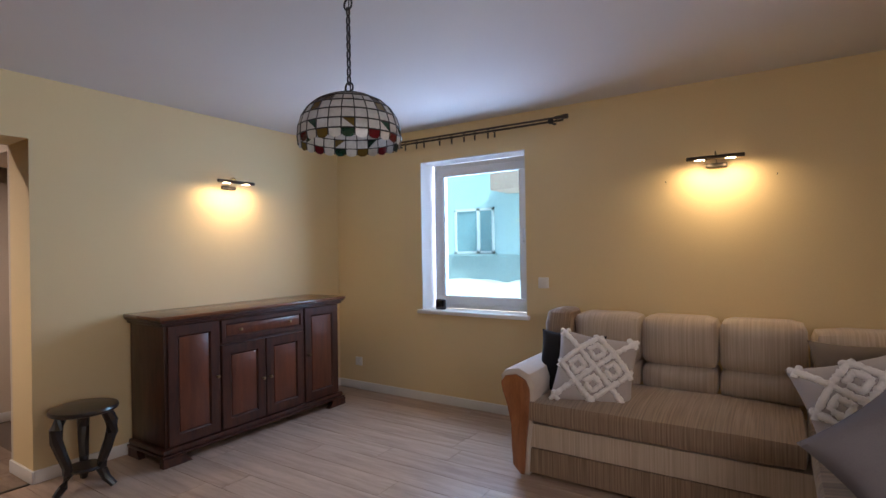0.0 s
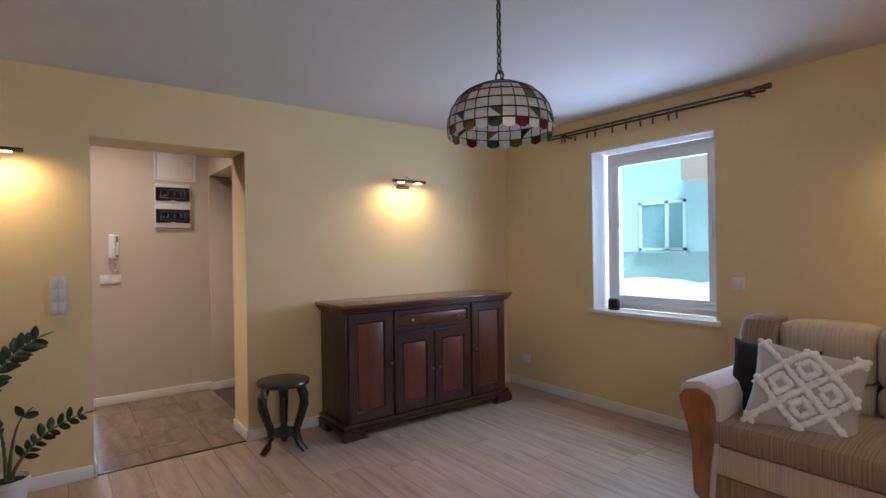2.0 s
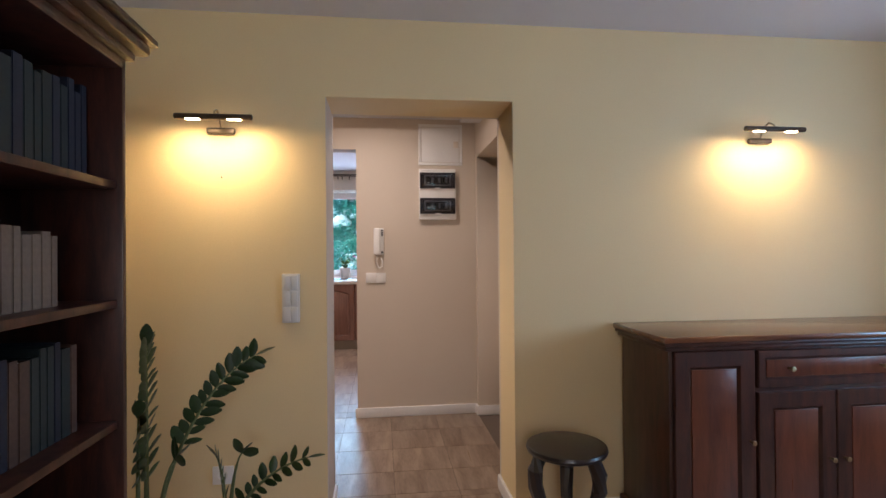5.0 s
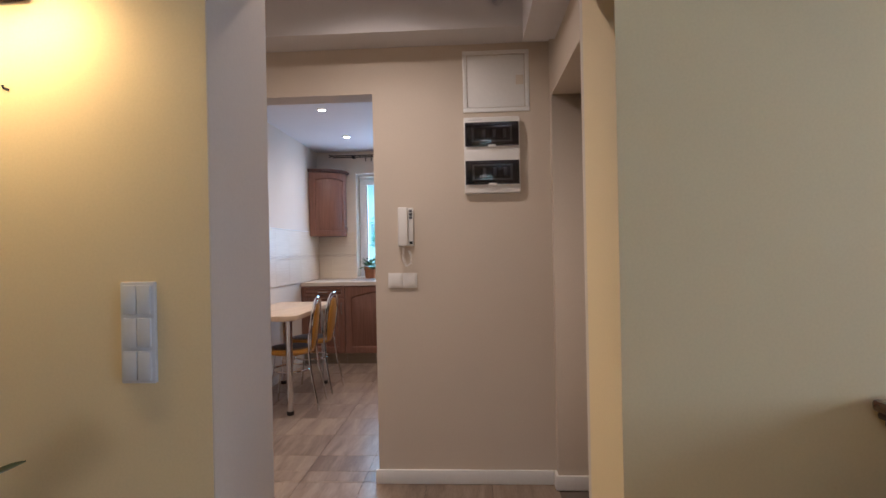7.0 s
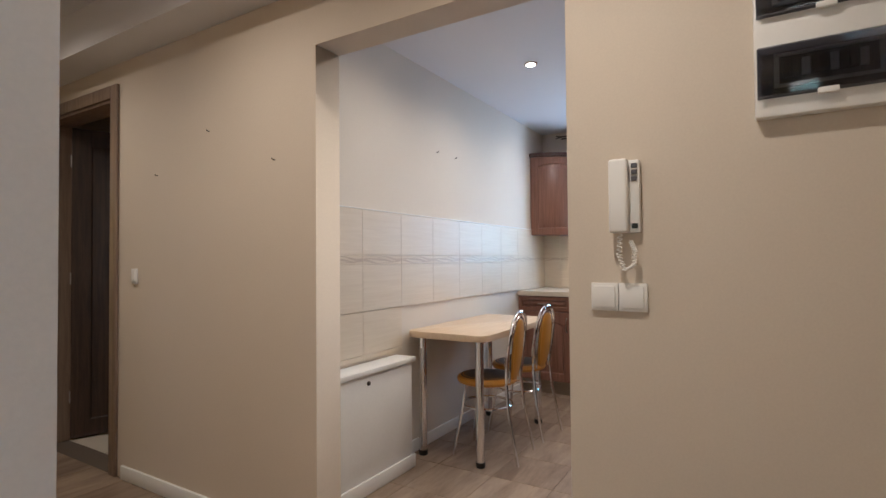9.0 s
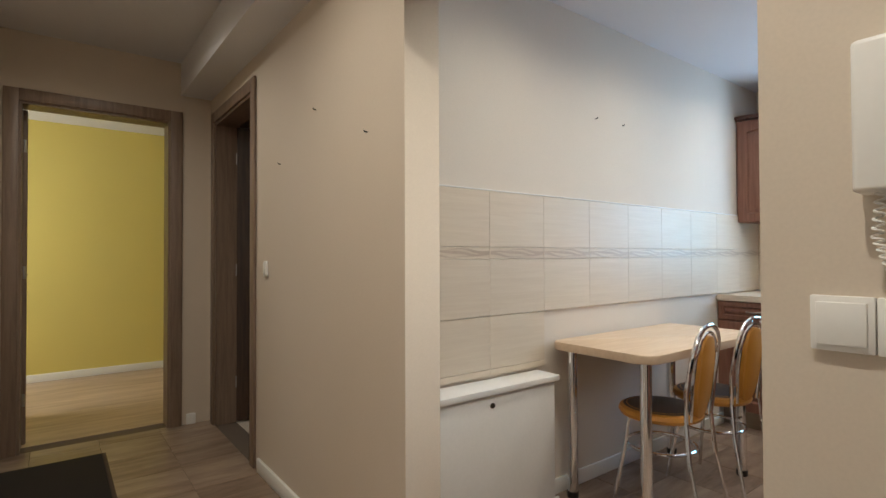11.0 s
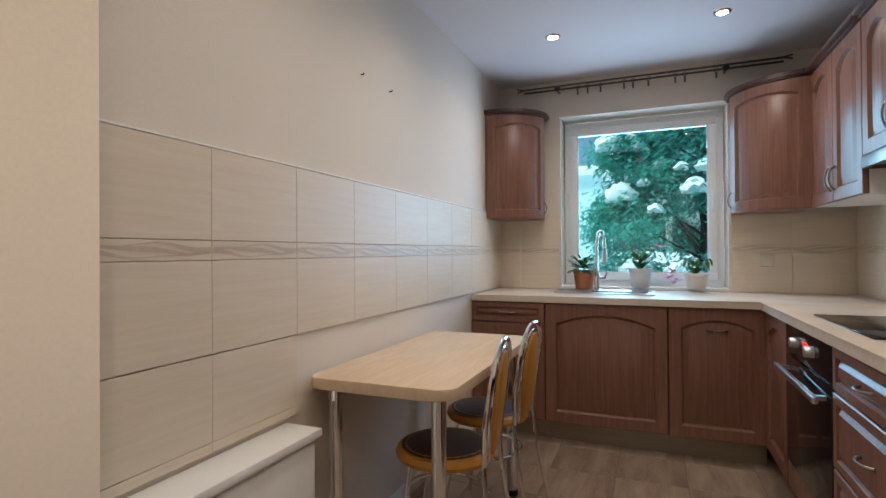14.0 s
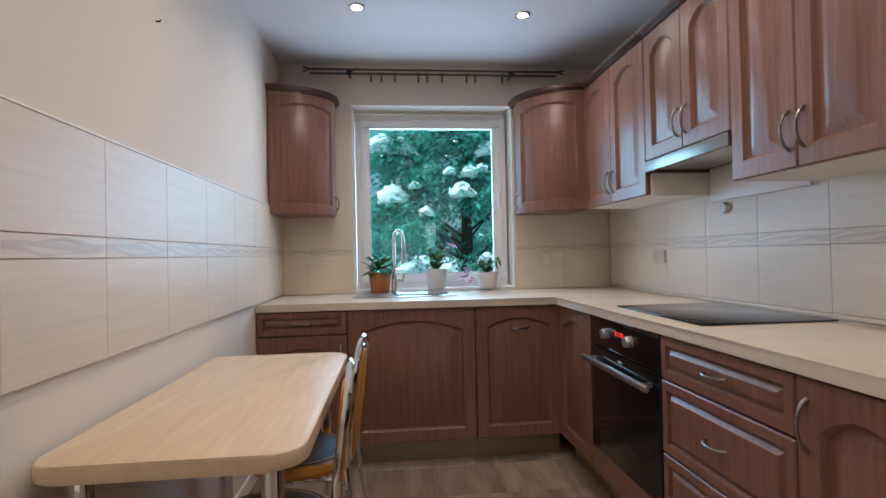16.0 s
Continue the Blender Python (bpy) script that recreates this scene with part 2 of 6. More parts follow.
def tube(bm, pts, r, seg=8, closed=False, radii=None):
    """A round bar along the points."""
    pts = [Vector(p) for p in pts]
    n, rings = len(pts), []
    up = Vector((0.13, 0.27, 0.95))
    for i, p in enumerate(pts):
        a = pts[(i - 1) % n] if closed or i else p
        b = pts[(i + 1) % n] if closed or i < n - 1 else p
        d = (b - a).normalized()
        s = d.cross(up)
        if s.length < 0.05:
            s = d.cross(Vector((1, 0, 0)))
        s.normalize()
        u = s.cross(d)
        rr = radii[i] if radii else r
        rings.append([bm.verts.new(p + rr * (math.cos(k * 2 * math.pi / seg) * s + math.sin(k * 2 * math.pi / seg) * u)) for k in range(seg)])
    for i in range(n if closed else n - 1):
        A, B = rings[i], rings[(i + 1) % n]
        for k in range(seg):
            bm.faces.new((A[k], A[(k + 1) % seg], B[(k + 1) % seg], B[k]))
    if not closed:
        bm.faces.new(rings[0][::-1]), bm.faces.new(rings[-1])


def lathe(bm, prof, seg=24, cx=0.0, cy=0.0, sx=1.0, sy=1.0):
    """Turns (radius, height) pairs about the z axis."""
    rings = []
    for r, z in prof:
        if r < 1e-5:
            rings.append([bm.verts.new((cx, cy, z))])
        else:
            rings.append([bm.verts.new((cx + sx * r * math.cos(k * 2 * math.pi / seg), cy + sy * r * math.sin(k * 2 * math.pi / seg), z)) for k in range(seg)])
    for A, B in zip(rings, rings[1:]):
        for k in range(seg):
            q = [A[k % len(A)], A[(k + 1) % len(A)], B[(k + 1) % len(B)], B[k % len(B)]]
            q = list(dict.fromkeys(q))
            if len(q) > 2:
                bm.faces.new(q)


def prism(bm, outline, z0, z1, at=None, bevel=0.0):
    """Extrudes a flat outline (x, y) from z0 to z1; at maps (x, y, z) to the place."""
    f = at or (lambda x, y, z: (x, y, z))
    lo = [bm.verts.new(f(x, y, z0)) for x, y in outline]
    hi = [bm.verts.new(f(x, y, z1)) for x, y in outline]
    n = len(outline)
    fs = [bm.faces.new(lo[::-1]), bm.faces.new(hi)]
    fs += [bm.faces.new((lo[i], lo[(i + 1) % n], hi[(i + 1) % n], hi[i])) for i in range(n)]
    if bevel:
        bmesh.ops.bevel(bm, geom=list(fs[0].edges) + list(fs[1].edges), offset=bevel, segments=2, profile=0.5, affect="EDGES")


def panel(bm, w, h, t, margin=0.06, rise=0.0, at=None, n=12, depth=0.006, groove=0.012, raised=True, hole=False):
    """A framed door leaf, w wide and h high, its face at depth t; the panel's top may be arched. at maps (u, v, d)."""
    f = at or (lambda u, v, d: (u, v, d))

    def ring(m, d, rs):
        lo = [(m + (w - 2 * m) * i / (n - 1), m) for i in range(n)]
        hi = []
        for i in range(n):
            s = 1 - i / (n - 1)
            hi.append((m + (w - 2 * m) * s, h - m - rs * (2 * s - 1) ** 2 * 1.0))
        return [bm.verts.new(f(u, v, d)) for u, v in lo + hi]

    e = 0.004
    rings = [ring(0, 0, 0), ring(0, t - e, 0), ring(e, t, 0), ring(margin, t, rise), ring(margin + groove * 0.5, t - depth, rise)]
    if raised:
        rings += [ring(margin + groove, t - depth, rise), ring(margin + groove * 2.4, t - 0.001, rise)]
    for A, B in zip(rings, rings[1:]):
        k = len(A)
        for i in range(k):
            bm.faces.new((A[i], A[(i + 1) % k], B[(i + 1) % k], B[i]))
    R = rings[-1]
    if hole:
        back = ring(margin + groove * 0.5, 0, rise)
        for i in range(2 * n):
            bm.faces.new((R[i], R[(i + 1) % (2 * n)], back[(i + 1) % (2 * n)], back[i]))
        for i in range(2 * n):
            bm.faces.new((back[i], back[(i + 1) % (2 * n)], rings[0][(i + 1) % (2 * n)], rings[0][i]))
        return
    for i in range(n - 1):
        bm.faces.new((R[i], R[i + 1], R[2 * n - 2 - i], R[2 * n - 1 - i]))
    R = rings[0]
    for i in range(n - 1):
        bm.faces.new((R[i], R[2 * n - 1 - i], R[2 * n - 2 - i], R[i + 1]))


def mesh_of(bm, name, smooth=35):
    bmesh.ops.recalc_face_normals(bm, faces=bm.faces)
    me = bpy.data.meshes.new(name)
    for f in bm.faces:
        f.smooth = True
    for e in bm.edges:
        if len(e.link_faces) == 2 and e.calc_face_angle(0) > radians(smooth):
            e.smooth = False
    bm.to_mesh(me)
    bm.free()
    return me


def part(name, bm, material, parent=None, label="", smooth=35):
    me = mesh_of(bm, name, smooth)
    me.materials.append(material)
    ob = new(name, me)
    ob.parent = parent
    return tagged(ob, label)


def thing(name, m, label, category, group="", kind=""):
    ob = new(name)
    ob.matrix_basis = m
    ob.empty_display_size = 0.1
    return tagged(ob, label, category, group, kind)


def solid(name, bm, material, label, category, m=None, group="", kind="", smooth=35):
    ob = part(name, bm, material, None, label, smooth)
    if m is not None:
        ob.matrix_basis = m
    return tagged(ob, "", category, group, kind)


def B():
    return bmesh.new()


def boxpart(name, dims, material, parent=None, bevel=0.0, label=""):
    bm = B()
    box(bm, *dims, bevel=bevel)
    return part(name, bm, material, parent, label)


def structure(name, bm, material, label, category="wall"):
    return tagged(part(name, bm, material, None, label), "", category, "", "structure")


def wall(name, axis, p0, p1, a0, a1, z0, z1, holes, material, label):
    """A wall of the thickness p0..p1 across axis, from a0 to a1 along the other, with openings (a0, a1, z0, z1)."""
    bm = B()
    cs = sorted({a0, a1, *[v for h in holes for v in h[:2]]})
    zs = sorted({z0, z1, *[v for h in holes for v in h[2:]]})
    for ca, cb in zip(cs, cs[1:]):
        runs = []
        for za, zb in zip(zs, zs[1:]):
            if any(h[0] < (ca + cb) / 2 < h[1] and h[2] < (za + zb) / 2 < h[3] for h in holes):
                continue
            if runs and runs[-1][1] == za:
                runs[-1][1] = zb
            else:
                runs.append([za, zb])
        for za, zb in runs:
            if axis == "x":
                box(bm, p0, p1, ca, cb, za, zb)
            else:
                box(bm, ca, cb, p0, p1, za, zb)
    bmesh.ops.remove_doubles(bm, verts=bm.verts, dist=1e-5)
    return structure(name, bm, material, label)


# ---- structure ----
LIV_C, HALL_C, KIT_C = 2.37, 2.56, 2.465
XW, XH, XK = -4.1, -5.73, -5.87      # living wall face, hall wall face, kitchen side of it
YN, YS, XE = 4.245, -0.02, 0.75
KY0, KY1, KX = -0.43, 1.86, -9.22
ENDY = -2.72
DOOR = (0.875, 1.757, 0, 2.0)
KDOOR = (-0.116, 0.934, 0, 2.085)
BATH = (-2.58, -1.72, 0, 2.14)
BED = (-5.47, -4.64, 0, 2.14)

wall("wall_living_west", "x", XW - 0.30, XW, YS - 0.2, YN + 0.4, 0, 2.7, [DOOR], M_YELLOW, "pale yellow painted wall with a plain doorway")
wall("wall_hall_east", "x", XW - 0.33, XW - 0.30, ENDY, 1.875, 0, 2.7, [DOOR], M_BEIGE, "beige painted hall wall")
wall("wall_living_north", "y", YN, YN + 0.4, XW, XE + 0.2, 0, 2.7, [(-3.095, -2.10, 0.79, 2.085)], M_YELLOW, "pale yellow painted wall with a window")
wall("wall_living_south", "y", YS - 0.2, YS, XW, XE + 0.2, 0, 2.7, [], M_YELLOW, "pale yellow painted wall")
wall("wall_living_east", "x", XE, XE + 0.2, YS, YN, 0, 2.7, [(0.5, 1.9, 0.8, 2.1)], M_YELLOW, "pale yellow painted wall")
wall("wall_hall_west", "x", XK, XH, ENDY - 0.14, 1.875, 0, 2.7, [KDOOR, BATH], M_BEIGE, "beige painted wall with kitchen and bathroom openings")
wall("wall_hall_north", "y", 1.875, 2.15, XH, XW - 0.33, 0, 2.7, [(-5.665, -4.5, 0, 2.03)], M_BEIGE, "beige painted wall with an entrance recess")
wall("wall_entrance", "y", 2.15, 2.3, XK, XW - 0.30, 0, 2.7, [], M_BEIGE, "beige painted wall at the back of the recess")
wall("wall_hall_end", "y", ENDY - 0.14, ENDY, XH, XW - 0.30, 0, 2.7, [BED], M_BEIGE, "beige painted end wall with a bedroom doorway")
wall("wall_bedroom_back", "y", -5.1, -4.95, -6.7, -3.0, 0, 2.7, [], M_BED, "lemon yellow painted bedroom wall")
wall("wall_bedroom_east", "x", -3.2, -3.0, -4.95, ENDY - 0.14, 0, 2.7, [(-4.6, -3.3, 0.8, 2.1)], M_BED, "lemon yellow painted bedroom wall")
wall("wall_bedroom_west", "x", -6.7, -6.6, -4.95, ENDY - 0.14, 0, 2.7, [], M_BED, "lemon yellow painted bedroom wall")
wall("wall_bedroom_north", "y", ENDY - 0.16, ENDY - 0.14, -6.6, -3.2, 0, 2.7, [(BED[0], BED[1], 0, 2.14)], M_BED, "lemon yellow painted bedroom wall")
wall("wall_bathroom", "x", -7.6, -7.5, ENDY - 0.14, KY0 - 0.1, 0, 2.7, [], M_BEIGE, "beige bathroom wall")
wall("wall_bathroom_south", "y", ENDY - 0.14, ENDY - 0.04, -7.5, XK, 0, 2.7, [], M_BEIGE, "beige bathroom wall")
wall("wall_kitchen_south", "y", KY0 - 0.1, KY0, KX - 0.4, XK, 0, 2.7, [], M_CREAM, "cream painted kitchen wall above tiles")
wall("wall_kitchen_west", "x", KX - 0.4, KX, KY0, KY1 + 0.2, 0, 2.7, [(0.045, 1.165, 0.913, 2.2)], M_CREAM, "cream painted kitchen wall with a window")
wall("wall_kitchen_north", "y", KY1, KY1 + 0.2, KX, XK, 0, 2.7, [], M_CREAM, "cream painted kitchen wall above tiles")
wall("wall_kitchen_east", "x", XK - 0.012, XK, KDOOR[1] + 0.01, KY1, 0, 2.7, [], M_CREAM, "cream painted kitchen wall")
for nm, d, ma in (("ceiling_living", (XW, XE, YS, YN, LIV_C, LIV_C + 0.1), M_CEIL), ("ceiling_hall", (XH, XW - 0.33, ENDY, 1.875, HALL_C, HALL_C + 0.1), M_CEIL),
                  ("ceiling_kitchen", (KX, XK, KY0, KY1, KIT_C, KIT_C + 0.1), M_CEIL), ("ceiling_bedroom", (-6.6, -3.2, -4.95, ENDY - 0.14, 2.5, 2.6), M_CEIL),
                  ("ceiling_bathroom", (-7.5, XK, ENDY - 0.04, KY0 - 0.1, 2.5, 2.6), M_CEIL), ("ceiling_recess", (-5.8, -4.35, 2.0, 2.15, 2.5, 2.6), M_CEIL)):
    bm = B()
    box(bm, *d)
    structure(nm, bm, ma, "plain white painted ceiling", "ceiling")
# unseen slab added above the ceilings to shut out sun and sky
bm = B()
box(bm, -9.7, 1.0, -5.2, 4.7, 2.7, 2.8)
structure("roof_slab", bm, M_CEIL, "unseen slab added over the flat to block daylight", "ceiling")
bm = B()
box(bm, XH, XH + 0.2, ENDY, 1.875, 2.33, HALL_C)
box(bm, XH + 0.2, XW - 0.33, 1.72, 1.875, 2.26, HALL_C)
structure("trim_beam", bm, M_CEIL, "white boxed-in ceiling beams along the hall", "beam")
# floors: the bed below the pieces
for nm, d, ma, lb in (("floor_living", (XW - 0.02, XE, YS, YN, -0.1, -0.003), M_JOINT, "greyish oak laminate floor"),
                      ("floor_hall", (XK, XW - 0.02, ENDY - 0.14, 2.15, -0.1, -0.003), M_GROUT, "brown ceramic tile floor"),
                      ("floor_kitchen", (KX, XK, KY0, KY1, -0.1, -0.003), M_GROUT, "brown ceramic tile floor"),
                      ("floor_bathroom", (-7.5, XK, ENDY - 0.04, KY0 - 0.1, -0.1, 0.0), M_CREAM, "pale bathroom tile floor"),
                      ("floor_bedroom", (-6.6, -3.2, -4.95, ENDY - 0.14, -0.1, 0.0), M_LAMINATE, "greyish oak laminate bedroom floor")):
    bm = B()
    box(bm, *d)
    structure(nm, bm, ma, lb, "floor")
bm = B()
box(bm, XW - 0.03, XW - 0.002, DOOR[0], DOOR[1], -0.002, 0.004, bevel=0.0015)
structure("threshold_strip", bm, M_BRONZE, "thin metal strip between laminate and tiles", "trim")


bm = B()
box(bm, XW - 0.329, XW - 0.001, DOOR[0], DOOR[0] + 0.003, 0.0, DOOR[3] - 0.002)
structure("trim_jamb", bm, M_BEIGE, "beige painted side of the living room doorway", "trim")


def skirting(dims):
    bm = B()
    box(bm, *dims, bevel=0.004)
    structure("baseboard", bm, M_WHITE, "low white painted baseboard", "baseboard")


for d in ((XW, XW + 0.016, YS, DOOR[0] - 0.002), (XW, XW + 0.016, DOOR[1] + 0.002, YN), (XW + 0.016, XE, YN - 0.016, YN), (XW + 0.016, XE, YS, YS + 0.016),
          (XW - 0.33, XW + 0.016, DOOR[0] + 0.003, DOOR[0] + 0.016), (XW - 0.33, XW + 0.016, DOOR[1] - 0.014, DOOR[1] + 0.002),
          (XH, XH + 0.016, KDOOR[1] - 0.016, 1.86), (XH, -5.665, 1.859, 1.875), (-5.665, -5.649, 1.859, 2.15), (XH, XH + 0.016, -1.60, KDOOR[0]),
          (XH + 0.1, BED[0] - 0.1, ENDY, ENDY + 0.016), (BED[1] + 0.1, XW - 0.33, ENDY, ENDY + 0.016), (XW - 0.346, XW - 0.33, ENDY + 0.016, DOOR[0]),
          (-6.6, -3.2, -4.95, -4.934), (-8.6, -6.68, KY0, KY0 + 0.014), (-6.685, -5.9, -0.301, -0.287)):
    skirting((*d, 0, 0.075))


def planks(prefix, parent, x0, x1, y0, y1, w, l, material, along="x", gap=0.0015, h=0.012):
    """Boards in staggered rows, each an object on a shared mesh unless cut short."""
    cache = {}
    rows = 0
    a0, a1, b0, b1 = (x0, x1, y0, y1) if along == "x" else (y0, y1, x0, x1)
    b = b0
    while b < b1 - 0.01:
        bw = min(w, b1 - b)
        a = a0 - random.Random(rows * 7 + 3).uniform(0.1, 0.95) * l
        while a < a1 - 0.01:
            s, e = max(a, a0), min(a + l, a1)
            if e - s > 0.02:
                key = (round(e - s, 3), round(bw, 3))
                if key not in cache:
                    bm = B()
                    if along == "x":
                        box(bm, gap, key[0] - gap, gap, key[1] - gap, -h, 0)
                    else:
                        box(bm, gap, key[1] - gap, gap, key[0] - gap, -h, 0)
                    cache[key] = mesh_of(bm, prefix)
                    cache[key].materials.append(material)
                ob = new(prefix, cache[key])
                ob.parent = parent
                ob.location = (s, b, 0) if along == "x" else (b, s, 0)
            a += l
        b += w
        rows += 1


def tile_grid(prefix, parent, xs, ys, material, h=0.012, gap=0.0014):
    cache = {}
    for a, b in zip(xs, xs[1:]):
        for c, d in zip(ys, ys[1:]):
            key = (round(b - a, 3), round(d - c, 3))
            if key not in cache:
                bm = B()
                box(bm, gap, key[0] - gap, gap, key[1] - gap, -h, 0, bevel=0.0012, seg=1)
                cache[key] = mesh_of(bm, prefix)
                cache[key].materials.append(material)
            ob = new(prefix, cache[key])
            ob.parent = parent
            ob.location = (a, c, 0)


def cuts(lo, hi, origin, pitch):
    k = math.floor((lo - origin) / pitch) + 1
    out = [lo]
    while origin + k * pitch < hi - 0.004:
        if origin + k * pitch > lo + 0.004:
            out.append(origin + k * pitch)
        k += 1
    return out + [hi]

# ---- windows and the outside ----


def window(name, m, w, h, frame_w=0.09, handle_side=1, label=""):
    """A one-leaf plastic window; local x along the wall, y outwards, z up from its lower left corner."""
    o = tagged(thing(name, m, label, "window"), "", "", "", "structure")
    bm = B()
    for d in ((0, w, 0, 0.07, 0, 0.05), (0, w, 0, 0.07, h - 0.05, h), (0, 0.05, 0, 0.07, 0.05, h - 0.05), (w - 0.05, w, 0, 0.07, 0.05, h - 0.05)):
        box(bm, *d, bevel=0.004)
    part("window_frame", bm, M_PVC, o)
    bm = B()
    a, f = 0.042, frame_w
    for d in ((a, w - a, -0.02, 0.05, a, f), (a, w - a, -0.02, 0.05, h - f, h - a), (a, f, -0.02, 0.05, f, h - f), (w - f, w - a, -0.02, 0.05, f, h - f)):
        box(bm, *d, bevel=0.006)
    sash = part("sash", bm, M_PVC, o)
    bm = B()
    for d in ((f, w - f, -0.012, -0.004, f, f + 0.006), (f, w - f, -0.012, -0.004, h - f - 0.006, h - f), (f, f + 0.006, -0.012, -0.004, f, h - f), (w - f - 0.006, w - f, -0.012, -0.004, f, h - f)):
        box(bm, *d)
    part("gasket", bm, M_POTG, sash, "grey rubber gasket")
    bm = B()
    box(bm, f - 0.005, w - f + 0.005, 0.012, 0.016, f - 0.005, h - f + 0.005)
    p = part("pane", bm, M_GLASS, sash, "glass pane tinted cyan for the cool outdoor light")
    p.visible_shadow = False
    hx = w - 0.066 if handle_side > 0 else 0.066
    bm = B()
    box(bm, hx - 0.014, hx + 0.014, -0.034, -0.02, h * 0.42, h * 0.42 + 0.075, bevel=0.004)
    box(bm, hx - 0.009, hx + 0.009, -0.062, -0.034, h * 0.42 + 0.03, h * 0.42 + 0.05, bevel=0.003)
    box(bm, hx - 0.010, hx + 0.010, -0.068, -0.048, h * 0.42 + 0.03, h * 0.42 + 0.15, bevel=0.005)
    part("handle", bm, M_PVC, sash)
    return o


window("window_1", pose(-3.06, YN + 0.17, 0.80), 0.945, 1.27, 0.105, 1, "white plastic window with snowy daylight outside")
window("window_2", pose(KX - 0.17, 0.06, 0.93, 0, 0, 90), 1.09, 1.245, 0.098, 1, "white plastic kitchen window behind the sink")
# window_3 is never in view; added to house the assumed east light
window("window_3", pose(XE + 0.03, 1.9, 0.8, 0, 0, -90), 1.4, 1.3, 0.1, 1, "unseen white plastic window assumed in the east wall")
bm = B()
box(bm, -3.125, -2.075, YN - 0.04, YN + 0.175, 0.765, 0.798, bevel=0.006)
structure("sill_1", bm, M_WHITE, "white stone inner window sill", "sill")
bm = B()
box(bm, KX - 0.175, KX - 0.001, 0.047, 1.163, 0.905, 0.93, bevel=0.003)
structure("sill_2", bm, M_WHITE, "white inner sill behind the worktop", "sill")
# white reveals of the living room window
bm = B()
box(bm, -3.095, -3.088, YN + 0.002, YN + 0.4, 0.80, 2.08)
box(bm, -2.107, -2.10, YN + 0.002, YN + 0.4, 0.80, 2.08)
box(bm, -3.088, -2.107, YN + 0.002, YN + 0.4, 2.078, 2.085)
structure("reveal_1", bm, M_WHITE, "white painted window reveal", "trim")
bm = B()
box(bm, KX - 0.4, KX - 0.002, 0.045, 0.052, 0.93, 2.19)
box(bm, KX - 0.4, KX - 0.002, 1.158, 1.165, 0.93, 2.19)
box(bm, KX - 0.4, KX - 0.002, 0.052, 1.158, 2.193, 2.2)
structure("reveal_2", bm, M_CREAM, "cream painted window reveal", "trim")

bm = B()
bmesh.ops.create_grid(bm, x_segments=90, y_segments=90, size=1500)
for v in bm.verts:
    v.co.x = math.copysign(abs(v.co.x / 1500) ** 3 * 1500, v.co.x)
    v.co.y = math.copysign(abs(v.co.y / 1500) ** 3 * 1500, v.co.y)
    v.co.z = -0.35 + 0.12 * noise.noise(v.co * 0.35)
structure("ground", bm, M_SNOW, "snow-covered ground around the houses", "ground")


bm = B()
bmesh.ops.create_grid(bm, x_segments=60, y_segments=24, size=1, matrix=Matrix.Translation((-8, 11.2, 0)) @ Matrix.Diagonal((10, 2.9, 1, 1)))
for v in bm.verts:
    s_ = (v.co.y - 8.3) / 5.8
    v.co.z = -0.5 + 0.95 * s_ + 0.16 * noise.noise(v.co * 0.9) + 0.05 * noise.noise(v.co * 3.1)
structure("snow_bank", bm, M_SNOW, "bank of shovelled snow along the building", "snow")


def neighbour_house():
    o = thing("apartment_building", pose(-7.4, 14, -0.4), "pale rendered apartment building across the snowy yard", "building")
    bm = B()
    box(bm, -14, 14, 0, 9, 1.55, 8.6)
    part("wall", bm, M_FACADE, o)
    boxpart("plinth", (-13.95, 13.95, 0.05, 8.95, 0, 1.55), M_FACADE2, o, 0, "grey rendered base storey")
    boxpart("roof", (-14.4, 14.4, -0.4, 9.4, 8.6, 8.85), M_SALMON, o, 0.03)
    for wx in (-10.6, -5.4, -1.35, 4.2, 8.4):
        for wz in (1.58, 4.5):
            w = part("window", (lambda b: (box(b, wx, wx + 0.07, -0.05, 0.06, wz, wz + 1.35), box(b, wx + 1.28, wx + 1.35, -0.05, 0.06, wz, wz + 1.35), box(b, wx, wx + 1.35, -0.05, 0.06, wz, wz + 0.07),
                                           box(b, wx, wx + 1.35, -0.05, 0.06, wz + 1.28, wz + 1.35), box(b, wx + 0.78, wx + 0.88, -0.05, 0.06, wz, wz + 1.35), b)[-1])(B()), M_PVC, o, "white window frame")
            boxpart("pane", (wx + 0.05, wx + 1.3, -0.012, -0.006, wz + 0.05, wz + 1.3), M_PANE, w, 0, "window pane with sky reflection painted in its colour")
            boxpart("sill", (wx - 0.08, wx + 1.43, -0.14, -0.002, wz - 0.07, wz - 0.005), M_FACADE2, w, 0.01)
    boxpart("balcony", (0.45, 3.6, -1.1, -0.002, 3.3, 4.35), M_SALMON, o, 0.02, "salmon rendered balcony parapet")


# opaque panes: the mirrored sky is put into the teal base colour
M_PANE = mat("painted_sky_pane", (0.22, 0.38, 0.43), 0.12, scale=0.8, vary=0.25, bump=0)
neighbour_house()


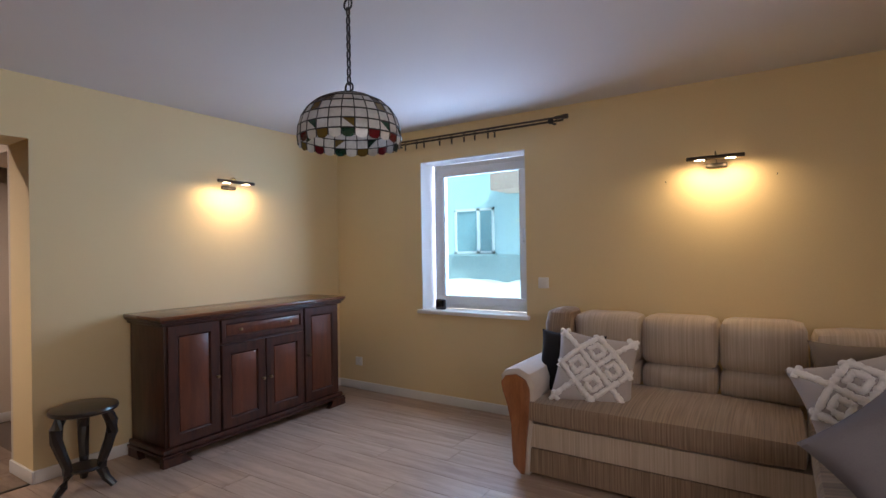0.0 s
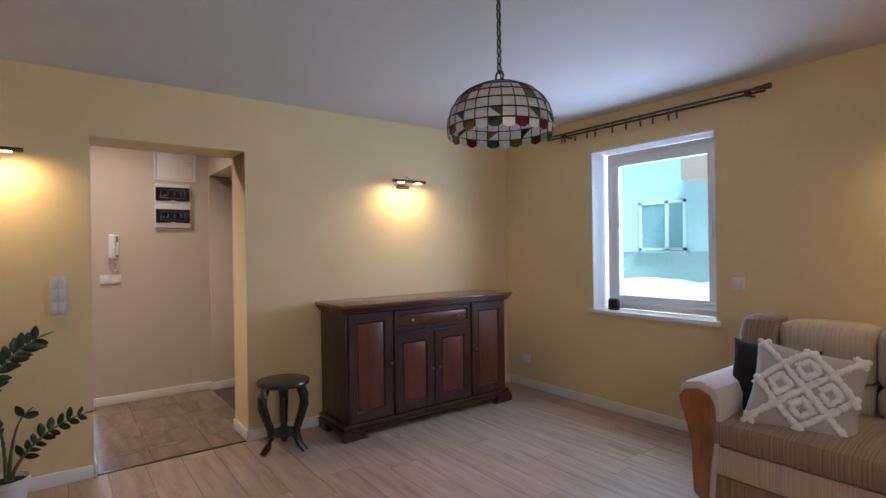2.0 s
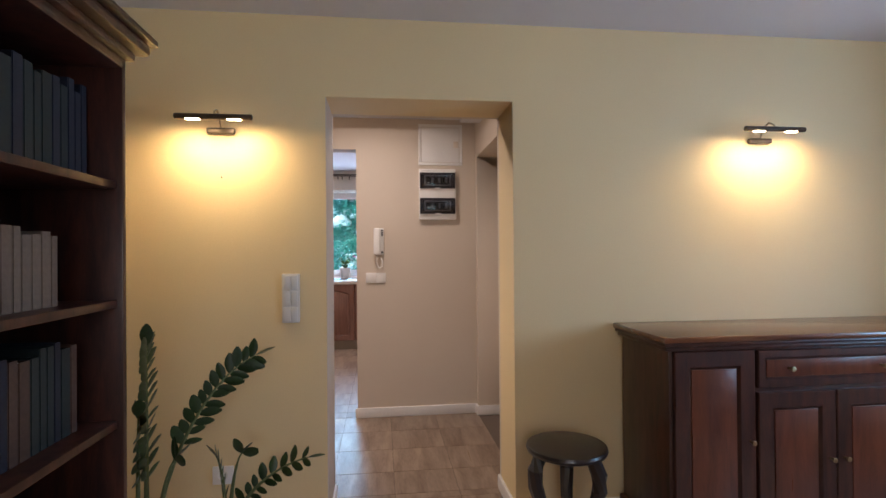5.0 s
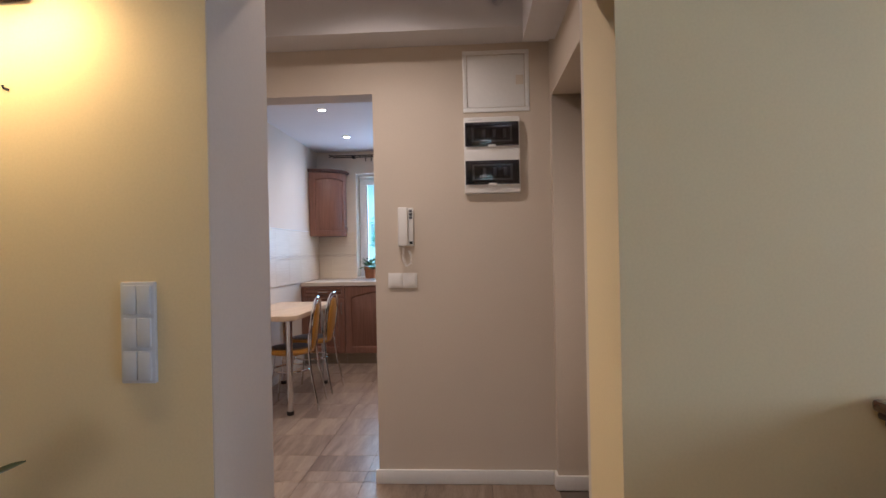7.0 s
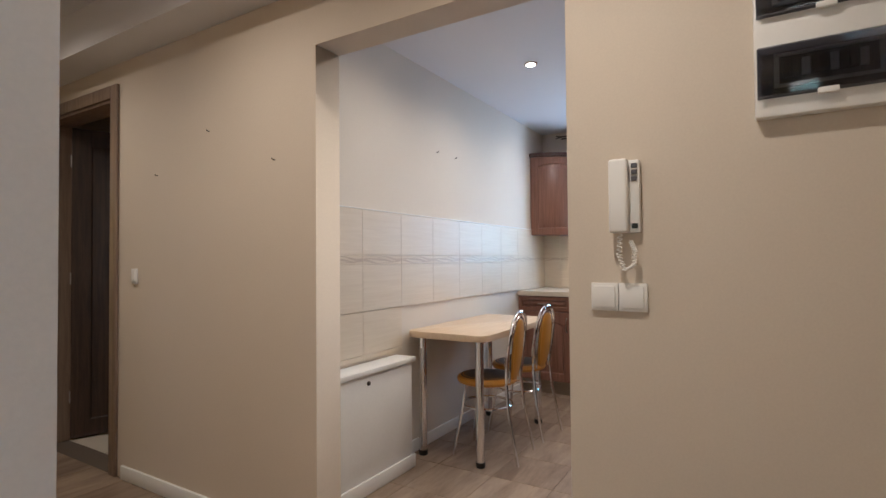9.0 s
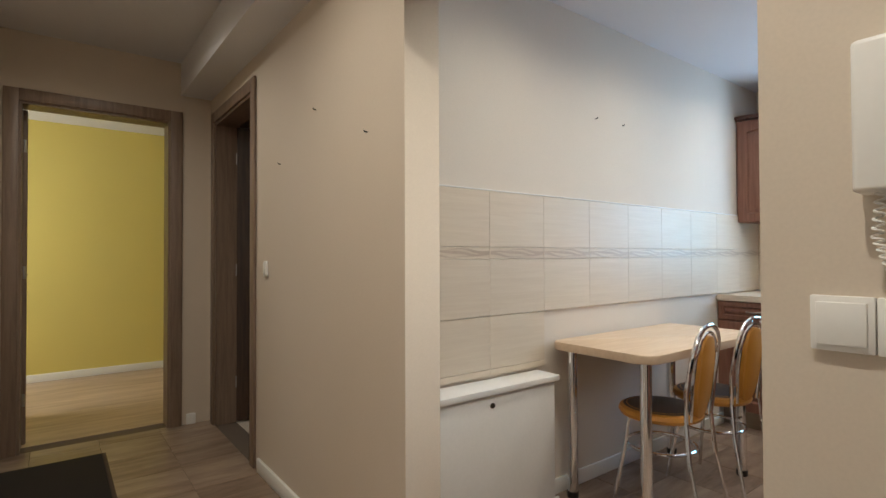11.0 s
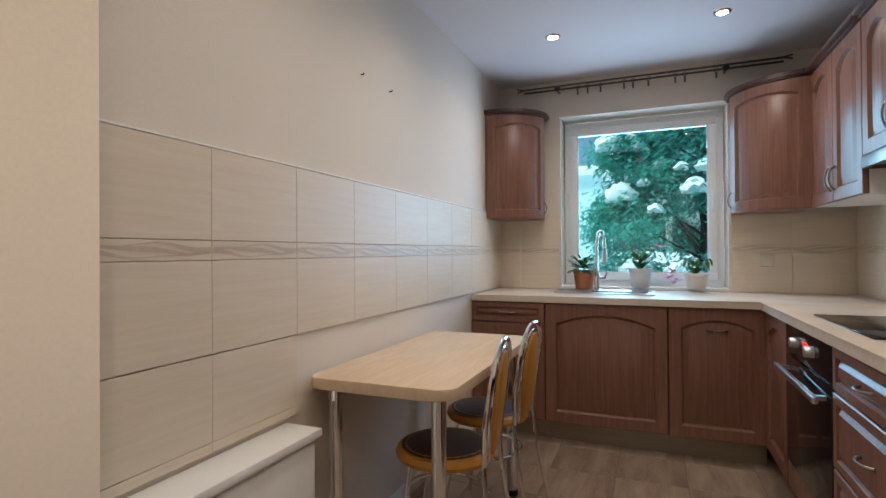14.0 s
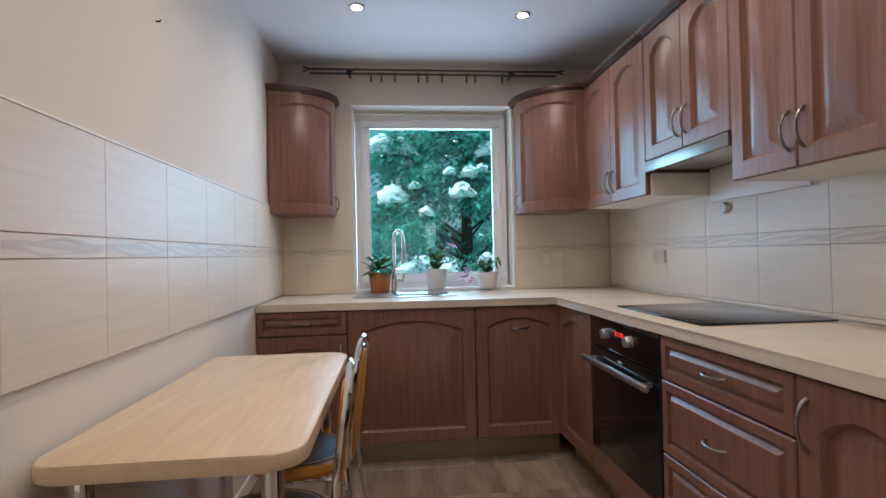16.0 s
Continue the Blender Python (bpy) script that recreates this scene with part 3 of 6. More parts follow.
def bush(m, rx, ry, h, leaves, snow, seed):
    """An evergreen shrub: bent limbs, hanging clumps of long leaves and caps of snow on the clumps."""
    rnd = random.Random(seed)
    o = thing("evergreen_tree", m, "tall dark evergreen with clumps of snow on its branches", "tree")
    bm = B()
    tube(bm, [(0, 0, 0), (0.05, 0.02, h * 0.3), (-0.04, 0.05, h * 0.65), (0, 0, h * 0.97)], 0.1, 8, radii=[0.13, 0.1, 0.06, 0.015])
    clumps = []
    for i in range(170):
        a, u = rnd.uniform(0, 2 * math.pi), rnd.uniform(0.05, 1) ** 0.8
        r = math.sqrt(max(0, 1 - (2 * u - 0.75) ** 2 / 1.7)) * rnd.uniform(0.55, 1.05)
        c = Vector((rx * r * math.cos(a), ry * r * math.sin(a), u * h))
        clumps.append(c)
        if i % 7 == 0:
            z0 = max(0.1, c.z - 0.45)
            tube(bm, [(0, 0, z0), (c.x * 0.5, c.y * 0.5, c.z - 0.1), c], 0.02, 5, radii=[0.022, 0.013, 0.005])
    verts, faces = [], []
    for c in clumps:
        out = Vector((c.x, c.y, 0)).normalized()
        for k in range(leaves):
            a = rnd.uniform(0, 2 * math.pi)
            d = (Vector((math.cos(a), math.sin(a), rnd.uniform(-0.7, 0.35))) + out * 0.5).normalized()
            p = c + Vector((rnd.gauss(0, 0.15), rnd.gauss(0, 0.15), rnd.gauss(0, 0.11)))
            l, w = rnd.uniform(0.07, 0.14), rnd.uniform(0.017, 0.03)
            s = d.cross(Vector((rnd.uniform(-0.4, 0.4), rnd.uniform(-0.4, 0.4), 1))).normalized()
            dn = Vector((0, 0, -0.03))
            n0 = len(verts)
            verts += [p, p + d * l * 0.5 + s * w, p + d * l + dn, p + d * l * 0.5 - s * w]
            faces.append((n0, n0 + 1, n0 + 2, n0 + 3))
    me = bpy.data.meshes.new("crown")
    me.from_pydata([tuple(v) for v in verts], [], faces)
    me.materials.append(M_NEEDLE)
    crown = new("crown", me)
    crown.parent = o
    part("trunk", bm, M_BARK, o)
    picks = sorted(clumps, key=lambda q: -q.x)[:120]
    rnd.shuffle(picks)
    for c in picks[:snow]:
        sx, sy = rnd.uniform(0.06, 0.13), rnd.uniform(0.07, 0.19)
        sn = B()
        r = bmesh.ops.create_icosphere(sn, subdivisions=3, radius=1)
        off = Vector((rnd.uniform(0, 9), rnd.uniform(0, 9), 0))
        for v in r["verts"]:
            q = v.co.copy()
            k = 1 + 0.55 * noise.noise(q * 1.8 + off)
            droop = -0.5 * abs(q.y) ** 2 + 0.25 * noise.noise(q * 3 + off)
            v.co = Vector((q.x * sx * k, q.y * sy * k, (q.z * 0.6 + droop) * sy)) + c + Vector((0.27, 0, 0.1))
        part("snow_cap", sn, M_SNOW, o, "clump of fresh snow")


bush(pose(-12.7, 1.30, -0.35), 1.1, 1.5, 3.9, 210, 80, 5)
bush(pose(-16.5, 3.2, -0.35), 1.2, 1.6, 4.2, 60, 22, 11)
o = thing("far_house", pose(-40, -9, -0.4), "pale house far behind the snowy garden", "building")
boxpart("wall", (-4, 4, -7, 7, 0, 6), M_FACADE, o)
boxpart("roof", (-4.5, 4.5, -7.5, 7.5, 6, 6.5), M_SNOW, o, 0.1, "snow-covered roof")
for wy in (-5, -2, 1, 4):
    boxpart("window", (4.0, 4.05, wy, wy + 1.4, 2, 3.4), M_PANE, o)

# ---- living room: fixtures ----


def curtain_rod(m, length, brackets, hooks, thick, finial):
    """Local x along the wall, y towards the wall (at +0.1)."""
    o = thing("curtain_rod", m, "slim dark metal double curtain rod with ring clips", "curtain rod")
    for dy, dz, n in ((0, 0, "rod"), (0.045, -0.012, "back_rod")):
        bm = B()
        tube(bm, [(0, dy, dz), (length, dy, dz)], thick, 10)
        part(n, bm, M_BRONZE, o)
    for x in (-0.02, length + 0.02):
        bm = B()
        s = 1 if x > 0 else -1
        if finial == "fork":
            tube(bm, [(x - s * 0.03, 0, 0), (x + s * 0.02, 0, 0.012)], 0.006, 6), tube(bm, [(x - s * 0.03, 0, 0), (x + s * 0.02, 0, -0.014)], 0.006, 6)
        else:
            tube(bm, [(x - s * 0.06, 0, 0), (x - s * 0.02, 0, 0), (x, 0, 0), (x + s * 0.03, 0, 0)], 0.01, 10, radii=[0.013, 0.013, 0.018, 0.018])
        part("finial", bm, M_BRONZE, o)
    for x in brackets:
        bm = B()
        tube(bm, [(x, 0.1, -0.02), (x, 0.05, -0.028), (x, -0.005, -0.012)], 0.008, 8)
        r = bmesh.ops.create_uvsphere(bm, u_segments=12, v_segments=8, radius=0.022, matrix=Matrix.Translation((x, 0.0, -0.018)))
        part("bracket", bm, M_BLACK, o)
    for x in hooks:
        bm = B()
        tube(bm, [(x + 0.014 * math.sin(k), 0.045, -0.012 + 0.014 * math.cos(k)) for k in np.linspace(0, 2 * math.pi, 12)[:-1]], 0.0022, 5, True)
        box(bm, x - 0.006, x + 0.006, 0.041, 0.049, -0.066, -0.026, bevel=0.001)
        part("ring_clip", bm, M_BRONZE, o)
    return o


curtain_rod(pose(-3.51, YN - 0.1, 2.262), 1.74, (0.22, 1.66), (0.16, 0.19, 0.3, 0.42, 0.5, 0.66, 0.78, 0.9, 1.0, 1.12, 1.18), 0.008, "knob")


def picture_light(m, label):
    """Local y from the wall, x along it; a slim bar on a bent arm above a short lit head."""
    o = thing("picture_light", m, label, "wall lamp", "picture lights on the walls")
    bm = B()
    tube(bm, [(-0.16, 0.12, 0.02), (-0.157, 0.12, 0.02), (0.157, 0.12, 0.02), (0.16, 0.12, 0.02)], 0.011, 12, radii=[0.009, 0.0125, 0.0125, 0.009])
    part("bar", bm, M_BRONZE, o)
    bm = B()
    box(bm, -0.06, 0.06, 0.002, 0.03, -0.03, -0.004, bevel=0.006)
    part("wall_bracket", bm, M_BRONZE, o)
    bm = B()
    tube(bm, [(0, 0.02, -0.005), (0, 0.04, 0.045), (0, 0.08, 0.06), (0, 0.11, 0.045), (0, 0.12, 0.025)], 0.004, 6)
    part("arm", bm, M_BRASS, o)
    for x in (-0.085, 0.085):
        boxpart("bulb", (x - 0.028, x + 0.028, 0.112, 0.128, 0.006, 0.0095), M_LAMPGLOW, o, 0, "glowing warm bulb")
    for x in (-0.085, 0.085):
        spot_lamp("picture_light_glow", m @ Vector((x, 0.150, -0.006)), m @ Vector((x * 1.8, 0.0, -0.34)), LAMP_W, WARM, 158, 1.0, 0.03)


LAMP_W = 6.8
picture_light(pose(XW, 3.035, 1.845, 0, 0, -90), "slim bronze picture light glowing on the yellow wall")
picture_light(pose(XW, 0.42, 1.845, 0, 0, -90), "slim bronze picture light glowing above the plants")
picture_light(pose(-0.79, YN, 1.84, 0, 0, 180), "slim bronze picture light glowing above the sofa")


def plate(name, m, w, h, cells, kind, label, mt=None, proud=0.011):
    """A switch or socket plate; local x along the wall, y from the wall, z up, from its middle."""
    o = thing(name, m, label, "switch" if kind == "switch" else "socket")
    bm = B()
    box(bm, -w / 2, w / 2, 0, proud, -h / 2, h / 2, bevel=0.003)
    part("plate", bm, mt or M_PLASTIC, o)
    for cx, cz, cw, ch in cells:
        bm = B()
        if kind == "switch":
            box(bm, cx - cw / 2, cx + cw / 2, proud - 0.002, proud + 0.005, cz - ch / 2, cz + ch / 2, bevel=0.002)
            part("rocker", bm, mt or M_PLASTIC, o)
        else:
            lathe(bm, [(0.0, proud - 0.006), (0.017, proud - 0.006), (0.02, proud + 0.003), (0.023, proud + 0.003), (0.023, proud - 0.004)], 20)
            bmesh.ops.transform(bm, matrix=Matrix.Translation((cx, 0, cz)) @ Matrix.Rotation(radians(-90), 4, "X"), verts=bm.verts)
            sk = part("insert", bm, mt or M_PLASTIC, o)
            # no holes are cut: black blocks give the shade inside them
            bm = B()
            for dx in (-0.0095, 0.0095):
                box(bm, cx + dx - 0.0025, cx + dx + 0.0025, proud - 0.0065, proud - 0.0045, cz - 0.0025, cz + 0.0025)
            part("pin_hole", bm, M_BLACK, sk, "black marks for the shade in the pin holes")
    return o


def on_x(x, y, z, side=1):
    return pose(x, y, z, 0, 0, -90 if side > 0 else 90)


M_SILVER = mat("silver_grey_plastic", (0.62, 0.62, 0.60), 0.35, vary=0.03, bump=0.01)
plate("light_switch", on_x(XW, 0.717, 1.075), 0.078, 0.222, [(dx, dz, 0.03, 0.064) for dz in (0.072, 0, -0.072) for dx in (-0.016, 0.016)], "switch", "silver-grey triple switch block on the yellow wall", M_SILVER)
plate("socket", on_x(XW, 0.418, 0.291), 0.09, 0.08, [(0, 0, 0.05, 0.05)], "socket", "white plastic socket above the baseboard")
plate("socket", pose(-3.843, YN, 0.264, 0, 0, 180), 0.08, 0.08, [(0, 0, 0.05, 0.05)], "socket", "white plastic socket above the baseboard")
plate("light_switch", pose(-1.961, YN, 1.055, 0, 0, 180), 0.082, 0.082, [(0, 0, 0.06, 0.06)], "switch", "white square switch beside the window")
plate("light_switch", on_x(XH, 1.042, 1.083), 0.077, 0.08, [(0, 0, 0.06, 0.062)], "switch", "white square switch below the door phone")
plate("light_switch", on_x(XH, 1.120, 1.083), 0.077, 0.08, [(0, 0, 0.06, 0.062)], "switch", "white square switch below the door phone")
plate("light_switch", on_x(XH, -1.477, 1.12), 0.05, 0.082, [(0, 0, 0.036, 0.06)], "switch", "small white switch beside the bathroom door")


def nail(m):
    bm = B()
    tube(bm, [(0, 0, 0), (0, 0.012, 0.0), (0, 0.015, 0.006)], 0.0028, 6)
    solid("nail", bm, M_BLACK, "small dark nail stuck in the painted wall", "nail", m)


for y, z in ((-0.366, 1.637), (-0.826, 1.825), (-1.266, 1.651)):
    nail(on_x(XH, y, z))
nail(on_x(XW, 0.42, 1.62))
for x in (-7.17, -7.42):
    nail(pose(x, KY0, 1.93, 0, 0, 0))
for x in (-1.09, -0.47):
    nail(pose(x, YN, 1.74, 0, 0, 180))


def pendant():
    o = thing("pendant_lamp", pose(-1.89, 2.08, 1.72), "stained-glass pendant lamp with coloured scalloped rim on a chain", "lamp")
    H, NS = 0.212, 26
    prof = [(0.045, H), (0.09, H - 0.010), (0.132, H - 0.030), (0.164, H - 0.058), (0.187, H - 0.094), (0.199, H - 0.133), (0.202, H - 0.170), (0.199, H - 0.197)]
    cols = {"w": M_OPAL, "a": M_AMBER, "g": M_GREEN, "r": M_RED}
    shade = part("shade", (lambda b: (lathe(b, [(0.03, H + 0.012), (0.047, H + 0.008), (0.05, H - 0.004), (0.044, H - 0.006)], 20), b)[-1])(B()), M_BLACK, o, "black metal cap of the glass shade")
    cache = {}
    for j in range(len(prof) - 1):
        for k in range(NS):
            a0, a1 = k * 2 * math.pi / NS, (k + 1) * 2 * math.pi / NS
            (r0, z0), (r1, z1) = prof[j], prof[j + 1]
            g = 0.04
            aa, ab = a0 + (a1 - a0) * g, a1 - (a1 - a0) * g
            c = "w"
            if j == 2 and k % 6 in (1, 2):
                c = "a"
            if j == 3 and k % 6 == 1:
                c = "a"
            P = lambda r, a, z: (r * math.cos(a), r * math.sin(a), z)
            bm = B()
            if j == len(prof) - 2:
                c = ("r", "w", "a", "w", "g", "w")[k % 6]
                am = (aa + ab) / 2
                q = [P(r0, aa, z0), P(r0, ab, z0), P(r1, ab, z1 + 0.006)] + [P(r1, am + (ab - am) * math.cos(s), z1 + 0.006 - 0.014 * math.sin(s)) for s in (0.6, 1.2, 1.94, 2.54)] + [P(r1, aa, z1 + 0.006)]
            else:
                q = [P(r0, aa, z0 - 0.0012), P(r0, ab, z0 - 0.0012), P(r1, ab, z1 + 0.0012), P(r1, aa, z1 + 0.0012)]
            if j == len(prof) - 3 and k % 3 == 1:
                tri = [q[0], q[1], q[2]]
                bm.faces.new([bm.verts.new(v) for v in tri])
                bmesh.ops.solidify(bm, geom=bm.faces[:], thickness=0.002)
                part("glass_piece", bm, cols["g" if k % 2 else "a"], shade)
                bm = B()
                q = [q[0], q[2], q[3]]
            bm.faces.new([bm.verts.new(v) for v in q])
            bmesh.ops.solidify(bm, geom=bm.faces[:], thickness=0.002)
            part("glass_piece", bm, cols[c], shade)
    bm = B()
    for r, z in prof[1:-1]:
        tube(bm, [(r * math.cos(a), r * math.sin(a), z) for a in np.linspace(0, 2 * math.pi, 53)[:-1]], 0.0028, 4, True)
    for k in range(NS):
        a = k * 2 * math.pi / NS
        tube(bm, [(r * math.cos(a), r * math.sin(a), z) for r, z in prof], 0.0028, 4)
    tagged(part("lead_came", bm, M_BLACK, shade, "dark lead strips between the glass pieces"), "", "", "", "stuff")
    z, top = H + 0.012, LIV_C - 1.72
    bm = B()
    tube(bm, [(0.02 * math.cos(a), 0, z + 0.02 + 0.022 * math.sin(a)) for a in np.linspace(0, 2 * math.pi, 17)[:-1]], 0.0042, 6, True)
    tube(bm, [(0.02 * math.cos(a), 0, top - 0.075 + 0.022 * math.sin(a)) for a in np.linspace(0, 2 * math.pi, 17)[:-1]], 0.0042, 6, True)
    n = 9
    zs = np.linspace(z + 0.05, top - 0.105, n)
    for i, zz in enumerate(zs):
        dx = lambda a: (0.008 * math.cos(a), 0) if i % 2 else (0, 0.008 * math.cos(a))
        tube(bm, [(*dx(a), zz + 0.018 * math.sin(a)) for a in np.linspace(0, 2 * math.pi, 13)[:-1]], 0.0038, 5, True)
    part("chain", bm, M_BLACK, o, "black iron chain")
    bm = B()
    tube(bm, [(0.004, 0.003, z), (0.006, -0.003, (z + top) / 2), (0.003, 0.002, top - 0.04)], 0.0025, 6)
    part("cable", bm, M_BLACK, o)
    bm = B()
    lathe(bm, [(0.0, top - 0.055), (0.012, top - 0.05), (0.035, top - 0.035), (0.05, top - 0.012), (0.052, top), (0.0, top)], 24)
    part("ceiling_cup", bm, M_BLACK, o, "black ceiling cup")


def opal(name, color):
    m = mat(name, color, 0.15, scale=25, vary=0.15, bump=0.02)
    p = m.node_tree.nodes["Principled BSDF"]
    p.inputs["Transmission Weight"].default_value = 0.25
    p.inputs["Subsurface Weight"].default_value = 0.0
    return m


M_OPAL, M_AMBER = opal("opal_glass", (0.78, 0.76, 0.72)), opal("amber_glass", (0.20, 0.13, 0.03))
M_GREEN, M_RED = opal("green_glass", (0.01, 0.065, 0.038)), opal("red_glass", (0.16, 0.008, 0.012))
pendant()

# ---- living room: furniture ----


def knob(parent, x, y, z, mt=None):
    """A small turned knob standing out along local +x."""
    bm = B()
    lathe(bm, [(0.0, 0.0), (0.006, 0.0), (0.005, 0.012), (0.011, 0.02), (0.011, 0.025), (0.0, 0.03)], 12)
    bmesh.ops.transform(bm, matrix=Matrix.Translation((x, y, z)) @ Matrix.Rotation(radians(90), 4, "Y"), verts=bm.verts)
    part("knob", bm, mt or M_BRASS, parent, "small brass knob")


def sideboard():
    o = thing("sideboard", pose(XW + 0.02, 2.29, 0), "dark walnut sideboard with framed doors and one drawer", "sideboard")
    D, W, H = 0.405, 1.50, 0.93

    def face(u0, v0):
        return lambda u, v, d: (D - 0.002 + d, u0 + u, v0 + v)
    boxpart("body", (0, D, 0, W, 0.09, 0.875), M_SIDE, o, 0.003)
    bm = B()
    box(bm, 0, D + 0.055, -0.05, W + 0.05, 0.905, 0.93, bevel=0.008)
    part("top", bm, M_SIDET, o, "reddish polished walnut top")
    bm = B()
    box(bm, 0, D + 0.045, -0.04, W + 0.04, 0.889, 0.905, bevel=0.007)
    box(bm, 0, D + 0.03, -0.026, W + 0.026, 0.868, 0.889, bevel=0.008)
    part("cornice", bm, M_SIDE, o)
    bm = B()
    box(bm, 0, D + 0.03, -0.025, W + 0.025, 0.07, 0.105, bevel=0.01)
    box(bm, 0, D + 0.04, -0.035, W + 0.035, 0.055, 0.07, bevel=0.005)
    part("base_moulding", bm, M_SIDE, o)
    for y0, s in ((-0.035, 1), (W + 0.035, -1)):
        bm = B()
        prism(bm, [(0, 0), (0.19, 0), (0.165, 0.02), (0.15, 0.045), (0.15, 0.056), (0, 0.056)], 0, 0.045, at=lambda x, y, z: (D + 0.045 - z, y0 + s * x, y))
        part("foot", bm, M_SIDE, o)
        bm = B()
        prism(bm, [(0, 0), (0.14, 0), (0.12, 0.03), (0.11, 0.056), (0, 0.056)], 0, 0.04, at=lambda x, y, z: (0.02 + x, y0 + s * z, y))
        part("foot", bm, M_SIDE, o)
    for u0, v0, w, h, kx in ((0.015, 0.11, 0.355, 0.755, 0.33), (0.385, 0.11, 0.355, 0.575, 0.325), (0.745, 0.11, 0.36, 0.575, 0.03), (1.12, 0.11, 0.365, 0.755, 0.03)):
        bm = B()
        panel(bm, w, h, 0.022, 0.065, 0, face(u0, v0), n=3, depth=0.012, groove=0.02, raised=False)
        d = part("door", bm, M_SIDE, o)
        boxpart("door_panel", (D + 0.002, D + 0.013, u0 + 0.078, u0 + w - 0.078, v0 + 0.078, v0 + h - 0.078), M_SIDEP, d, 0.003, "reddish veneered panel")
        knob(d, D + 0.02, u0 + kx, v0 + h * (0.5 if h < 0.6 else 0.5))
    bm = B()
    panel(bm, 0.72, 0.155, 0.022, 0.03, 0, face(0.385, 0.705), n=3, depth=0.01, groove=0.016, raised=False)
    d = part("drawer", bm, M_SIDE, o)
    boxpart("drawer_panel", (D + 0.002, D + 0.014, 0.427, 1.063, 0.747, 0.818), M_SIDEP, d, 0.003, "reddish veneered drawer front")
    for y in (0.53, 0.96):
        knob(d, D + 0.014, y, 0.782)


sideboard()


def stool():
    o = thing("stool", pose(-3.80, 1.90, 0, 0, 0, 20) @ Matrix.Diagonal((1.04, 1.04, 0.925, 1)), "small round black-stained wooden stool with curved legs", "stool")
    bm = B()
    lathe(bm, [(0, 0.465), (0.148, 0.465), (0.16, 0.472), (0.164, 0.484), (0.16, 0.496), (0.148, 0.5), (0, 0.501)], 36)
    part("seat", bm, M_BLACKWOOD, o)
    bm = B()
    lathe(bm, [(0, 0.115), (0.085, 0.115), (0.092, 0.124), (0.085, 0.133), (0, 0.133)], 28)
    part("lower_shelf", bm, M_BLACKWOOD, o)
    for k in range(3):
        a = k * 2 * math.pi / 3 + 0.35
        c, s = math.cos(a), math.sin(a)
        bm = B()
        pts = [(0.115, 0.465), (0.142, 0.40), (0.142, 0.33), (0.115, 0.24), (0.09, 0.16), (0.085, 0.11), (0.11, 0.05), (0.15, 0.004)]
        tube(bm, [(r * c, r * s, z) for r, z in pts], 0.016, 8, radii=[0.029, 0.031, 0.030, 0.027, 0.025, 0.026, 0.023, 0.019])
        part("leg", bm, M_BLACKWOOD, o)


stool()


def striped(name, a, b, freq, axis=(1, 0.02, 0.02)):
    """Woven upholstery with fine uneven stripes across the given axis."""
    m, nt, p = nodes_of(name)
    N, L = nt.nodes.new, nt.links.new
    tc, mp, n1, n2, cr = N("ShaderNodeTexCoord"), N("ShaderNodeMapping"), N("ShaderNodeTexNoise"), N("ShaderNodeTexNoise"), N("ShaderNodeValToRGB")
    mp.inputs["Scale"].default_value = axis
    n1.inputs["Scale"].default_value, n1.inputs["Detail"].default_value = freq, 5
    n2.inputs["Scale"].default_value = 350
    cr.color_ramp.elements[0].position, cr.color_ramp.elements[1].position = 0.36, 0.64
    cr.color_ramp.elements[0].color, cr.color_ramp.elements[1].color = (*a, 1), (*b, 1)
    L(tc.outputs["Object"], mp.inputs[0]), L(mp.outputs[0], n1.inputs[0]), L(tc.outputs["Object"], n2.inputs[0])
    L(n1.outputs[0], cr.inputs[0]), L(cr.outputs[0], p.inputs["Base Color"])
    bp = N("ShaderNodeBump")
    bp.inputs["Strength"].default_value, bp.inputs["Distance"].default_value = 0.25, 0.002
    L(n2.outputs[0], bp.inputs["Height"]), L(bp.outputs[0], p.inputs["Normal"])
    p.inputs["Roughness"].default_value, p.inputs["Sheen Weight"].default_value = 0.85, 0.3
    return m


M_SEAT = striped("brown_striped_upholstery", (0.19, 0.125, 0.078), (0.33, 0.235, 0.155), 120)
M_SEATY = striped("brown_striped_upholstery_cross", (0.13, 0.085, 0.055), (0.30, 0.215, 0.145), 45, (0.02, 1, 0.02))
M_BACK = striped("beige_striped_upholstery", (0.43, 0.345, 0.255), (0.55, 0.45, 0.35), 130)
M_BACKY = striped("beige_striped_upholstery_cross", (0.36, 0.28, 0.21), (0.56, 0.46, 0.36), 55, (0.02, 1, 0.02))
M_LIGHTCLOTH = mat("light_beige_upholstery", (0.60, 0.53, 0.45), 0.9, fine=300, bump=0.25, vary=0.1, sheen=0.3)
M_ARMWOOD = wood("cherry_wood_arm", (0.22, 0.075, 0.025), (0.38, 0.15, 0.055), (5, 5, 0.8), 0.3, 5, coat=0.3)


